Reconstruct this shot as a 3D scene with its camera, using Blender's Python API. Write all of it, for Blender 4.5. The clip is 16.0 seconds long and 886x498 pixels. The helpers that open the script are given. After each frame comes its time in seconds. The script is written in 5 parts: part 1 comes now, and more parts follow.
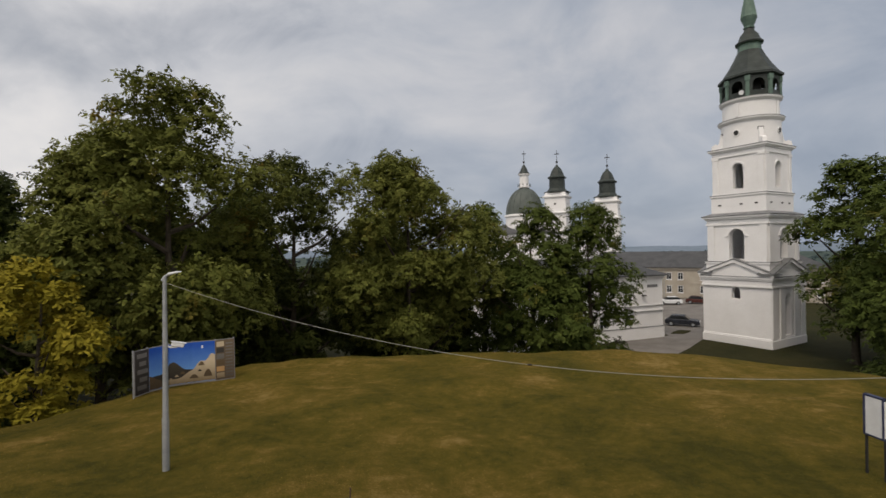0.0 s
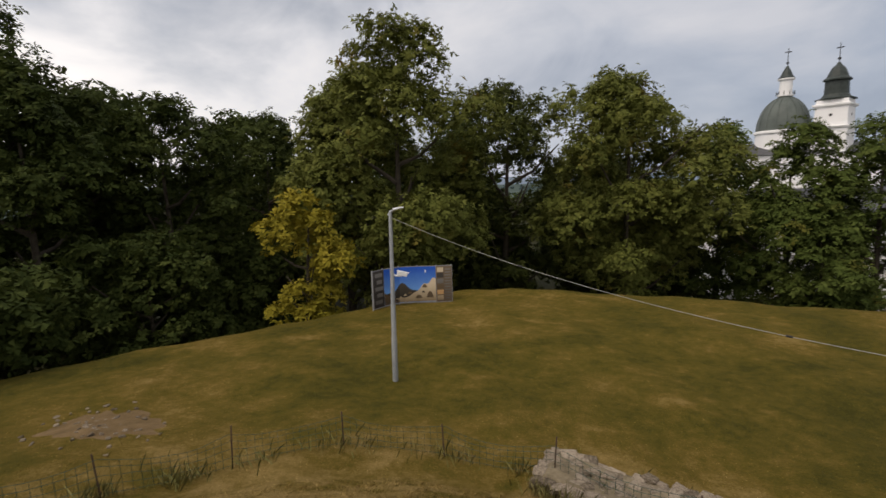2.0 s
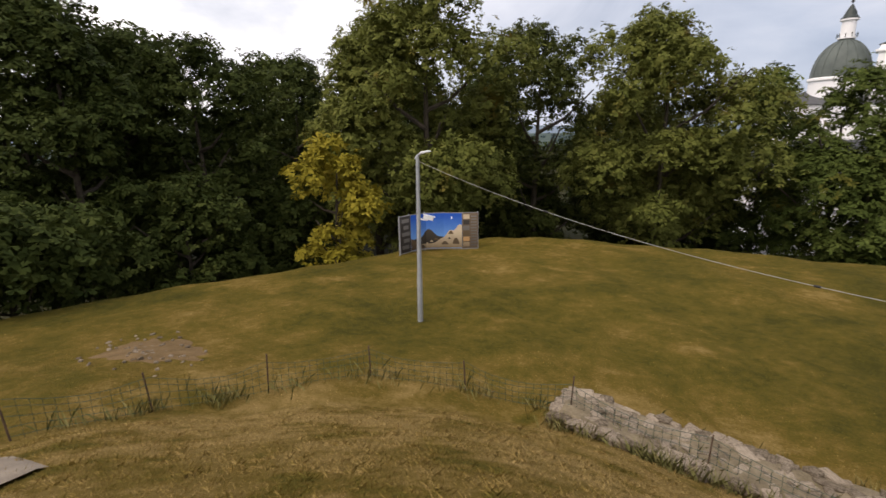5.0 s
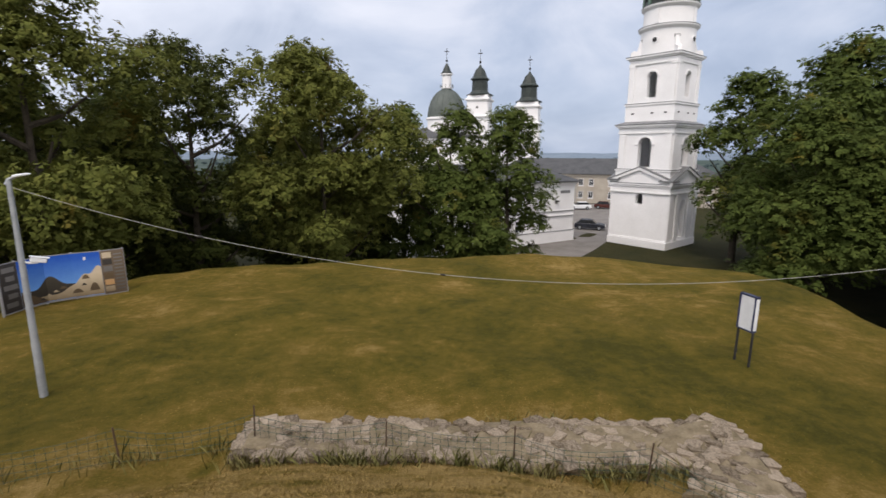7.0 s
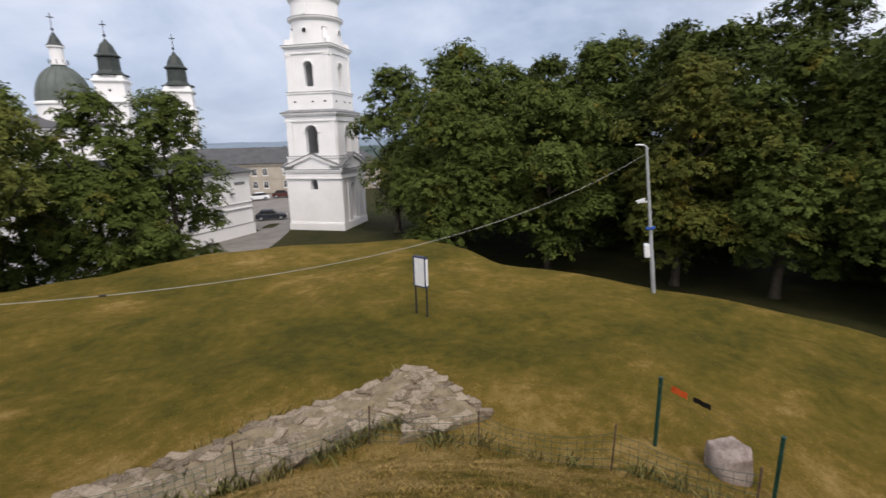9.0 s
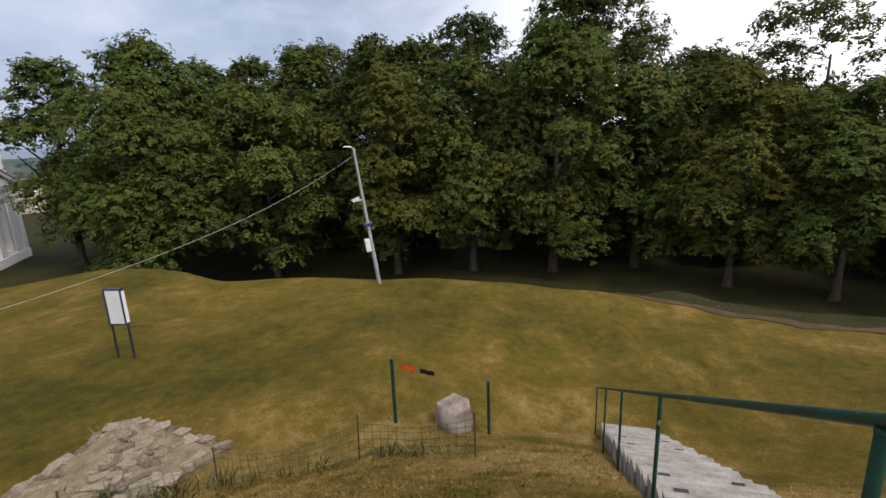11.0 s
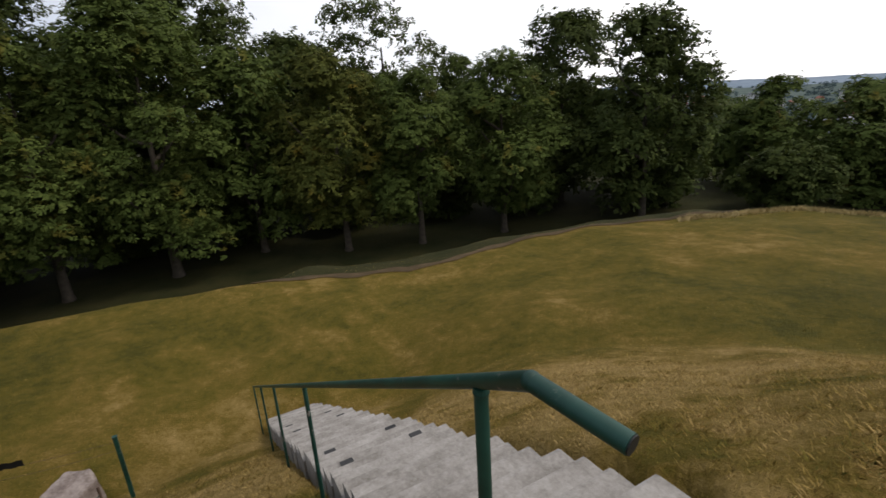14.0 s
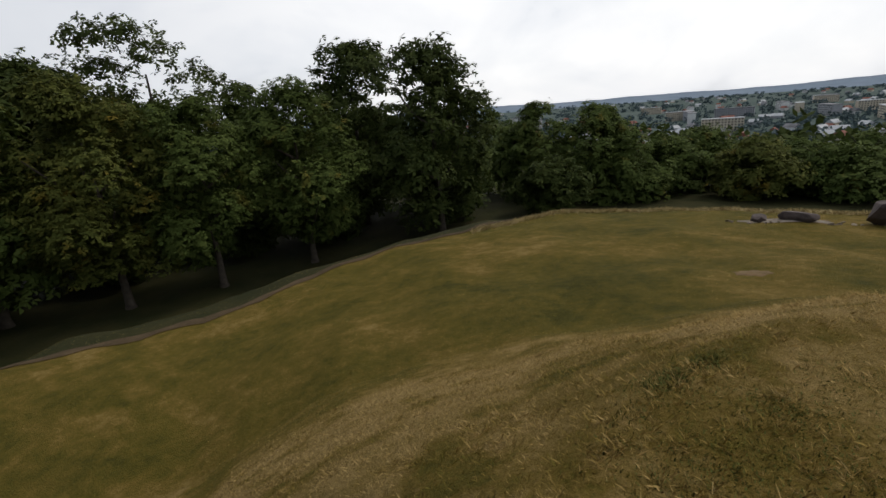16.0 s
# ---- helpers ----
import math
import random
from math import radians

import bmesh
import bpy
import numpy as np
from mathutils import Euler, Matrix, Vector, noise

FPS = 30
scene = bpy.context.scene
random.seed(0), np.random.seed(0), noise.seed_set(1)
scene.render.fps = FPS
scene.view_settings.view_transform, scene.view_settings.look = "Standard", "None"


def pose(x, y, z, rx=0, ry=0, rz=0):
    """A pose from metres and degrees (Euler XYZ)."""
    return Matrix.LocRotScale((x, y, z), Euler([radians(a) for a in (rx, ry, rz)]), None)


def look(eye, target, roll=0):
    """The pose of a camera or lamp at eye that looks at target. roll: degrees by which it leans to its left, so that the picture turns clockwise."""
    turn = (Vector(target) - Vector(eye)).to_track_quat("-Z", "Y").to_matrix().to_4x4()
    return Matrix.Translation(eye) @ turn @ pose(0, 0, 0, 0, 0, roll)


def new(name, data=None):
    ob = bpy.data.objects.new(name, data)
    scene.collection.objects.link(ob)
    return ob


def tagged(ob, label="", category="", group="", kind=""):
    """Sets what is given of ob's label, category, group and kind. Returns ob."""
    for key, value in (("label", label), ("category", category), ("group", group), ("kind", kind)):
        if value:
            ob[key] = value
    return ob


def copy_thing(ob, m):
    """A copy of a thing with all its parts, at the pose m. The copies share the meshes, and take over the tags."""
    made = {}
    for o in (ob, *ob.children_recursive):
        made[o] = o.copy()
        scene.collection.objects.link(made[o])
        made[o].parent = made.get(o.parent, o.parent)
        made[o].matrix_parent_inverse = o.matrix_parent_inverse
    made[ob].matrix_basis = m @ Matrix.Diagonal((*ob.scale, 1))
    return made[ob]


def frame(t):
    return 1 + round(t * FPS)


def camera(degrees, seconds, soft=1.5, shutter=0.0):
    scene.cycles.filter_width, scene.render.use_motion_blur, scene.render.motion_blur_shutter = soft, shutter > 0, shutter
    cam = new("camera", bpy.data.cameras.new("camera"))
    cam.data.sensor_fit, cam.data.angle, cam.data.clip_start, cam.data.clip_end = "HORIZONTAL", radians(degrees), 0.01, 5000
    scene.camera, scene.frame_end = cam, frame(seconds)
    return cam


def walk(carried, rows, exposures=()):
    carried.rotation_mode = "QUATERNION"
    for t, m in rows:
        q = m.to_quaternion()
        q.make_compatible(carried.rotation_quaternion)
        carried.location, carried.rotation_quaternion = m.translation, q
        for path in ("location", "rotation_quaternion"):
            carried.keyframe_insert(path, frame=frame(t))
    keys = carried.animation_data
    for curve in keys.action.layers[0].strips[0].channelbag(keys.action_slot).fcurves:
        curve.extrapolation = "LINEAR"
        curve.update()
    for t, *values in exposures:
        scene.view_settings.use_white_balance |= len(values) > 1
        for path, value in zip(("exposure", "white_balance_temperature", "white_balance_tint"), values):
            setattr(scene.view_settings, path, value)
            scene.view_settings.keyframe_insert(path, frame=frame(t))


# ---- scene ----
cam = camera(85.4, 16.0, shutter=0.2)
PATH = [
    (0, (0.016, -0.808, 5.888), (-0.050, 1.191, 5.882), -1.0),
    (0.5, (-0.116, -0.572, 5.954), (-0.344, 1.414, 5.899), -0.8),
    (1, (-0.186, -0.399, 6.020), (-0.566, 1.559, 5.882), -0.8),
    (1.5, (-0.199, -0.200, 6.092), (-0.832, 1.685, 5.876), -0.9),
    (2, (-0.150, -0.092, 6.142), (-1.048, 1.671, 5.849), -1.5),
    (2.5, (-0.188, -0.102, 6.170), (-1.245, 1.558, 5.813), -1.4),
    (3, (-0.232, -0.075, 6.180), (-1.434, 1.465, 5.751), -1.9),
    (3.2, (-0.234, -0.070, 6.170), (-1.482, 1.426, 5.718), -2.2),
    (5.3, (0.002, -0.253, 6.016), (-0.822, 1.5, 5.52), -0.1),
    (5.5, (0.041, -0.27, 6.005), (-0.648, 1.545, 5.523), 0.4),
    (6, (0.146, -0.239, 5.977), (-0.204, 1.682, 5.544), 0.3),
    (6.5, (0.232, -0.132, 5.904), (0.186, 1.824, 5.49), 0.1),
    (7, (0.236, -0.123, 5.886), (0.488, 1.819, 5.484), 0.1),
    (7.5, (0.189, -0.046, 5.87), (0.709, 1.845, 5.479), -0.2),
    (8, (0.175, 0.016, 5.838), (0.937, 1.821, 5.438), -0.6),
    (8.5, (0.205, 0.038, 5.82), (1.259, 1.684, 5.398), -1.2),
    (9, (0.2, 0.002, 5.835), (1.562, 1.393, 5.375), -1.3),
    (9.5, (0.216, -0.037, 5.845), (1.835, 1.036, 5.366), -0.9),
    (10, (0.212, -0.075, 5.832), (1.993, 0.703, 5.359), -0.5),
    (10.2, (0.193, -0.068, 5.828), (2.014, 0.614, 5.359), -0.7),
    (12.3, (0.702, -0.338, 5.705), (2.626, -0.266, 5.163), -5.2),
    (12.5, (0.707, -0.341, 5.705), (2.627, -0.392, 5.147), -5.5),
    (13, (0.71, -0.328, 5.711), (2.586, -0.703, 5.126), -4.9),
    (13.5, (0.719, -0.352, 5.704), (2.503, -1.029, 5.104), -4.2),
    (14, (0.704, -0.356, 5.708), (2.36, -1.3, 5.104), -3.6),
    (14.5, (0.687, -0.386, 5.709), (2.172, -1.583, 5.108), -3.1),
    (15, (0.674, -0.489, 5.705), (1.989, -1.865, 5.092), -3.1),
    (15.5, (0.668, -0.647, 5.71), (1.916, -2.096, 5.126), -4.4),
    (16, (0.646, -0.779, 5.702), (1.817, -2.302, 5.145), -4.7),
]
EXPOSURES = [(0, -0.43, 7150, 12), (1.5, -0.36, 7100, 13), (3, -0.08, 7000, 14), (5.5, 0.2, 6900, 16), (7, 0.15, 6600, 14), (10, 0.25, 6600, 14), (13, 0.08, 6550, 12), (14.5, -0.27, 6450, 11), (16, -0.57, 6400, 10)]
walk(cam, [(t, look(e, g, r)) for t, e, g, r in PATH], EXPOSURES)

# ---- world, sun ----
SUN_AZ, SUN_EL = 152.0, 54.0
world = bpy.data.worlds.new("world")
scene.world = world
world.use_nodes = True


class Nodes:
    """Short names for building a node tree."""

    def __init__(self, tree):
        self.tree = tree
        tree.nodes.clear()

    def add(self, kind, **values):
        n = self.tree.nodes.new(kind)
        for key, value in values.items():
            if key.startswith("i_"):
                n.inputs[key[2:].replace("_", " ")].default_value = value
            else:
                setattr(n, key, value)
        return n

    def link(self, a, b):
        self.tree.links.new(a, b)

    def ramp(self, source, stops):
        n = self.tree.nodes.new("ShaderNodeValToRGB")
        while len(n.color_ramp.elements) < len(stops):
            n.color_ramp.elements.new(0.5)
        for e, (at, c) in zip(n.color_ramp.elements, stops):
            e.position = at
            e.color = (c, c, c, 1) if isinstance(c, (int, float)) else (*c, 1)
        self.link(source, n.inputs["Fac"])
        return n.outputs["Color"]

    def mix(self, fac, a, b, blend="MIX"):
        n = self.tree.nodes.new("ShaderNodeMix")
        n.data_type, n.blend_type = "RGBA", blend
        for sock, v in ((n.inputs[0], fac), (n.inputs[6], a), (n.inputs[7], b)):
            if hasattr(v, "links"):
                self.link(v, sock)
            else:
                sock.default_value = v if isinstance(v, (int, float)) else (*v, 1)
        return n.outputs[2]

    def math(self, op, a, b=0.0):
        n = self.tree.nodes.new("ShaderNodeMath")
        n.operation = op
        for sock, v in ((n.inputs[0], a), (n.inputs[1], b)):
            if hasattr(v, "links"):
                self.link(v, sock)
            else:
                sock.default_value = v
        return n.outputs[0]

    def noise(self, vector, scale, detail=4.0, rough=0.55, distort=0.0):
        n = self.add("ShaderNodeTexNoise", i_Scale=scale, i_Detail=detail, i_Roughness=rough, i_Distortion=distort)
        if vector is not None:
            self.link(vector, n.inputs["Vector"])
        return n.outputs["Fac"]


def make_world():
    n = Nodes(world.node_tree)
    co = n.add("ShaderNodeTexCoord").outputs["Generated"]
    sky = n.add("ShaderNodeTexSky", sky_type="NISHITA", sun_disc=False, sun_elevation=radians(SUN_EL), sun_rotation=radians(-SUN_AZ), altitude=220.0, dust_density=2.0)
    sky_lit = n.mix(1.0, sky.outputs[0], (0.085, 0.085, 0.085), "MULTIPLY")
    squash = n.add("ShaderNodeMapping", vector_type="POINT")
    squash.inputs["Scale"].default_value = (1.0, 1.0, 1.7)
    n.link(co, squash.inputs["Vector"])
    broad = n.noise(squash.outputs[0], 1.25, 5, 0.5, 0.5)
    fine = n.noise(squash.outputs[0], 3.4, 7, 0.58, 0.5)
    heap = n.math("ADD", n.math("MULTIPLY", broad, 0.65), n.math("MULTIPLY", fine, 0.35))
    # the cloud sheet thins towards the south and west, where the light comes from
    way = n.add("ShaderNodeVectorMath", operation="DOT_PRODUCT")
    n.link(co, way.inputs[0])
    way.inputs[1].default_value = (-0.5, -0.865, 0.05)
    thin = n.ramp(n.math("MULTIPLY_ADD", way.outputs["Value"], 0.5), [(0.0, 0.0), (1.0, 1.0)])
    thin.node.inputs["Fac"].links[0].from_node.inputs[2].default_value = 0.5
    grey = n.ramp(heap, [(0.38, (0.225, 0.30, 0.425)), (0.47, (0.35, 0.44, 0.595)), (0.55, (0.50, 0.59, 0.74)), (0.66, (0.74, 0.80, 0.91))])
    bright = n.ramp(heap, [(0.36, (1.12, 1.18, 1.28)), (0.58, (1.66, 1.64, 1.62))])
    south = n.ramp(thin, [(0.05, 0.0), (0.64, 1.0)])
    clouds = n.mix(south, grey, bright)
    gap = n.ramp(heap, [(0.36, 0.45), (0.50, 0.12)])
    mixed = n.mix(gap, clouds, sky_lit)
    back = n.add("ShaderNodeBackground", i_Strength=1.0)
    n.link(mixed, back.inputs["Color"])
    out = n.add("ShaderNodeOutputWorld")
    n.link(back.outputs[0], out.inputs["Surface"])


make_world()
sun = new("sun", bpy.data.lights.new("sun", "SUN"))
sun.data.energy, sun.data.angle, sun.data.color = 1.5, radians(16), (1.0, 0.90, 0.78)
_a, _e = radians(SUN_AZ), radians(SUN_EL)
sun.matrix_world = look((-math.sin(_a) * math.cos(_e) * 50, math.cos(_a) * math.cos(_e) * 50, math.sin(_e) * 50), (0, 0, 0))


# ---- materials ----
def material(name, build, rough=0.85, metal=0.0, spec=0.3):
    """build(n, co, bsdf) returns a colour socket and a height socket or None, with its relief in metres."""
    m = bpy.data.materials.new(name)
    m.use_nodes = True
    n = Nodes(m.node_tree)
    out = n.add("ShaderNodeOutputMaterial")
    b = n.add("ShaderNodeBsdfPrincipled", i_Roughness=rough, i_Metallic=metal)
    b.inputs["Specular IOR Level"].default_value = spec
    n.link(b.outputs[0], out.inputs["Surface"])
    co = n.add("ShaderNodeTexCoord").outputs["Object"]
    colour, height, relief = build(n, co, b)
    if hasattr(colour, "links"):
        n.link(colour, b.inputs["Base Color"])
    else:
        b.inputs["Base Color"].default_value = (*colour, 1)
    if height is not None:
        bump = n.add("ShaderNodeBump", i_Strength=1.0, i_Distance=relief)
        n.link(height, bump.inputs["Height"])
        n.link(bump.outputs[0], b.inputs["Normal"])
    return m


def mottled(name, dark, light, scale=3.0, fine=25.0, rough=0.85, relief=0.004, metal=0.0, spec=0.3, per_object=0.0):
    """A surface with stains at one scale and grain at another."""

    def build(n, co, b):
        big = n.noise(co, scale, 5, 0.6)
        small = n.noise(co, fine, 4, 0.65)
        both = n.math("ADD", n.math("MULTIPLY", big, 0.65), n.math("MULTIPLY", small, 0.35))
        if per_object:
            chance = n.add("ShaderNodeObjectInfo").outputs["Random"]
            both = n.math("ADD", both, n.math("MULTIPLY", n.math("SUBTRACT", chance, 0.5), per_object))
        return n.ramp(both, [(0.34, dark), (0.66, light)]), small, relief

    return material(name, build, rough, metal, spec)


def see_through(m, share):
    """Lets part of the light pass through thin leaves."""
    tree = m.node_tree
    b = next(k for k in tree.nodes if k.type == "BSDF_PRINCIPLED")
    out = next(k for k in tree.nodes if k.type == "OUTPUT_MATERIAL")
    back, mixed = tree.nodes.new("ShaderNodeBsdfTranslucent"), tree.nodes.new("ShaderNodeMixShader")
    mixed.inputs[0].default_value = share
    tree.links.new(b.inputs["Base Color"].links[0].from_socket, back.inputs["Color"])
    tree.links.new(b.outputs[0], mixed.inputs[1])
    tree.links.new(back.outputs[0], mixed.inputs[2])
    tree.links.new(mixed.outputs[0], out.inputs["Surface"])
    return m


def leafy(name, shade, mid, tip, rare=None):
    """Leaves: each its own tone, some turning."""

    def build(n, co, b):
        isle = n.add("ShaderNodeNewGeometry").outputs["Random Per Island"]
        area = n.math("ADD", n.math("MULTIPLY", n.noise(co, 0.4, 3, 0.6), 0.4), n.math("MULTIPLY", n.noise(co, 1.7, 3, 0.6), 0.75))
        tone = n.math("ADD", n.math("MULTIPLY", isle, 0.24), n.math("SUBTRACT", area, 0.125))
        stops = [(0.2, shade), (0.55, mid), (0.9, tip)]
        colour = n.ramp(tone, stops)
        if rare:
            patch = n.ramp(n.math("ADD", n.noise(co, 0.5, 2, 0.5), n.math("MULTIPLY", isle, 0.05)), [(0.64, 0.0), (0.80, 1.0)])
            colour = n.mix(patch, colour, rare)
        return colour, None, 0

    m = material(name, build, 0.75, 0.0, 0.09)
    return see_through(m, 0.22)


def grass_colours(n, co):
    broad = n.noise(co, 0.15, 3, 0.55, 0.4)
    patch = n.noise(co, 0.8, 4, 0.6, 0.2)
    clump = n.noise(co, 3.6, 4, 0.65)
    fine = n.noise(co, 21.0, 5, 0.75)
    tone = n.math("ADD", n.math("MULTIPLY", broad, 0.40), n.math("MULTIPLY", patch, 0.28))
    tone = n.math("ADD", tone, n.math("ADD", n.math("MULTIPLY", clump, 0.23), n.math("MULTIPLY", fine, 0.27)))
    # scorched straw patches, drawn out along the mower's way
    comb = n.add("ShaderNodeMapping", vector_type="POINT")
    comb.inputs["Scale"].default_value = (0.42, 0.85, 0.8)
    comb.inputs["Rotation"].default_value = (0, 0, 0.5)
    n.link(co, comb.inputs["Vector"])
    straw = n.ramp(n.noise(comb.outputs[0], 0.9, 5, 0.62), [(0.55, 0.0), (0.70, 1.0)])
    tone = n.math("ADD", tone, n.math("MULTIPLY", straw, 0.075))
    # the mound is drier than the lawn round it, with greener tufts
    far = n.add("ShaderNodeVectorMath", operation="LENGTH")
    n.link(co, far.inputs[0])
    dry = n.add("ShaderNodeMapRange", i_From_Min=7.0, i_From_Max=10.8, i_To_Min=1.0, i_To_Max=0.0)
    n.link(far.outputs["Value"], dry.inputs["Value"])
    green = n.ramp(n.noise(co, 1.05, 5, 0.65), [(0.50, 0.0), (0.62, 1.0)])
    lift = n.math("SUBTRACT", 0.138, n.math("MULTIPLY", green, 0.11))
    tone = n.math("ADD", n.math("SUBTRACT", tone, 0.080), n.math("MULTIPLY", dry.outputs[0], lift))
    return tone, fine


def build_grass(n, co, b):
    tone, fine = grass_colours(n, co)
    return n.ramp(tone, [(0.41, (0.055, 0.051, 0.008)), (0.51, (0.106, 0.084, 0.013)), (0.58, (0.160, 0.110, 0.023)), (0.70, (0.30, 0.207, 0.075))]), fine, 0.07


GRASS = material("dry_lawn", build_grass, 0.95, 0, 0.1)
# ground beyond the lawn, with the trees' shade darkened into its colour
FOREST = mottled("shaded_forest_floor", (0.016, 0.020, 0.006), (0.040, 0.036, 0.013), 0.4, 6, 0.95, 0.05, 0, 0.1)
# field greens carry some blue valley haze in their base colour
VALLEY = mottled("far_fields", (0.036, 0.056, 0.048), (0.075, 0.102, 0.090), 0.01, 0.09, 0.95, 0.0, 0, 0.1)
WHITE = mottled("white_lime_plaster", (0.77, 0.77, 0.775), (0.87, 0.87, 0.88), 0.35, 7, 0.9, 0.004)
CREAM = mottled("cream_plaster", (0.33, 0.295, 0.245), (0.46, 0.42, 0.36), 0.4, 9, 0.9, 0.004)
SLATE = mottled("dark_sheet_roof", (0.045, 0.047, 0.050), (0.085, 0.087, 0.092), 0.7, 6, 0.6, 0.004)
LEAD = mottled("grey_lead_sheet", (0.13, 0.135, 0.14), (0.23, 0.235, 0.24), 1.5, 12, 0.55, 0.003)
COPPER_DARK = mottled("dark_weathered_copper", (0.020, 0.026, 0.025), (0.052, 0.065, 0.060), 1.2, 10, 0.55, 0.004)
COPPER = mottled("green_weathered_copper", (0.075, 0.125, 0.105), (0.15, 0.23, 0.19), 1.2, 10, 0.6, 0.004)
DOME_MAT = mottled("grey_green_dome_sheet", (0.070, 0.085, 0.080), (0.12, 0.14, 0.128), 0.4, 5, 0.6, 0.004)
IRON = mottled("dark_iron", (0.015, 0.015, 0.016), (0.04, 0.04, 0.04), 3, 20, 0.6, 0.001)


def build_chipped(n, co, b):
    base = n.ramp(n.noise(co, 6.0, 5, 0.6), [(0.34, (0.004, 0.027, 0.019)), (0.66, (0.010, 0.054, 0.040))])
    worn = n.noise(co, 9.0, 7, 0.72, 0.3)
    chips = n.ramp(worn, [(0.615, 0.0), (0.67, 1.0)])
    bare = n.ramp(n.noise(co, 60.0, 3, 0.6), [(0.35, (0.10, 0.055, 0.032)), (0.62, (0.27, 0.255, 0.235))])
    return n.mix(chips, base, bare), chips, -0.0006


GREEN_PAINT = material("chipped_green_paint_on_steel", build_chipped, 0.48, 0.0, 0.35)
RUST = mottled("bare_rusty_steel", (0.045, 0.030, 0.022), (0.12, 0.075, 0.05), 8, 50, 0.8, 0.001)
ZINC = mottled("galvanised_steel", (0.25, 0.27, 0.29), (0.40, 0.42, 0.44), 3, 30, 0.5, 0.0005, 0.35, 0.5)
CONCRETE = mottled("weathered_concrete", (0.15, 0.135, 0.118), (0.36, 0.338, 0.315), 3.4, 38, 0.92, 0.004)
RUBBLE = mottled("pale_limestone_rubble", (0.115, 0.090, 0.062), (0.41, 0.338, 0.258), 5.5, 26, 0.95, 0.025, 0, 0.15, 0.24)
MORTAR = mottled("earthy_lime_mortar", (0.10, 0.078, 0.045), (0.24, 0.195, 0.13), 4, 25, 0.95, 0.012)
GRAVEL = mottled("pale_trodden_gravel", (0.14, 0.112, 0.085), (0.28, 0.238, 0.19), 1.5, 30, 0.95, 0.015)
GRANITE = mottled("grey_pink_granite", (0.115, 0.085, 0.074), (0.35, 0.30, 0.27), 4, 26, 0.8, 0.006)
BARK = mottled("dark_bark", (0.030, 0.024, 0.018), (0.085, 0.07, 0.052), 3, 18, 0.95, 0.02)
ASPHALT = mottled("worn_asphalt", (0.13, 0.12, 0.11), (0.22, 0.205, 0.19), 0.5, 14, 0.9, 0.003)
EARTH = mottled("bare_trodden_earth", (0.12, 0.09, 0.055), (0.26, 0.20, 0.13), 1.2, 14, 0.95, 0.01)
WHITE_PAINT = mottled("white_painted_metal", (0.62, 0.64, 0.67), (0.78, 0.80, 0.82), 3, 30, 0.45, 0.0005, 0, 0.5)
BLUE_PAINT = mottled("blue_plastic", (0.02, 0.06, 0.26), (0.035, 0.10, 0.38), 4, 30, 0.5, 0.0005)
ORANGE = mottled("orange_tape", (0.55, 0.10, 0.02), (0.78, 0.17, 0.04), 6, 40, 0.6, 0.0005)
BLACK = mottled("black_plastic", (0.008, 0.008, 0.008), (0.022, 0.022, 0.022), 6, 40, 0.6, 0.0005)
TRACK = mottled("dark_trodden_track", (0.038, 0.028, 0.015), (0.095, 0.066, 0.036), 0.8, 10, 0.95, 0.02, 0, 0.1)
CABLE = mottled("grey_cable_sheath", (0.20, 0.20, 0.18), (0.32, 0.32, 0.29), 6, 40, 0.6, 0.0)
DARK_GLASS = mottled("dark_window_glass", (0.012, 0.014, 0.017), (0.035, 0.04, 0.045), 1, 5, 0.12, 0.0, 0, 0.5)
LEAF = {
    "c": leafy("chestnut_leaves", (0.032, 0.047, 0.011), (0.066, 0.092, 0.020), (0.124, 0.151, 0.038), (0.140, 0.114, 0.019)),
    "d": leafy("dark_tree_leaves", (0.020, 0.032, 0.008), (0.044, 0.060, 0.014), (0.090, 0.106, 0.026)),
    "l": leafy("maple_leaves", (0.049, 0.061, 0.014), (0.112, 0.127, 0.028), (0.203, 0.207, 0.055), (0.181, 0.136, 0.028)),
    "y": leafy("yellowing_leaves", (0.117, 0.109, 0.014), (0.238, 0.202, 0.022), (0.370, 0.293, 0.040)),
    "o": leafy("open_tree_leaves", (0.024, 0.035, 0.008), (0.053, 0.065, 0.015), (0.104, 0.111, 0.027)),
    "a": leafy("airy_ash_leaves", (0.026, 0.038, 0.010), (0.054, 0.072, 0.018), (0.099, 0.118, 0.032)),
    "t": leafy("turning_leaves", (0.032, 0.044, 0.010), (0.076, 0.088, 0.018), (0.148, 0.145, 0.033), (0.206, 0.145, 0.021)),
}


# ---- mesh helpers ----
def box(bm, x0, x1, y0, y1, z0, z1, m=None):
    vs = [Vector((x, y, z)) for z in (z0, z1) for x, y in ((x0, y0), (x1, y0), (x1, y1), (x0, y1))]
    vs = [bm.verts.new(m @ v if m else v) for v in vs]
    for f in ((3, 2, 1, 0), (4, 5, 6, 7), (0, 1, 5, 4), (1, 2, 6, 5), (2, 3, 7, 6), (3, 0, 4, 7)):
        bm.faces.new([vs[k] for k in f])


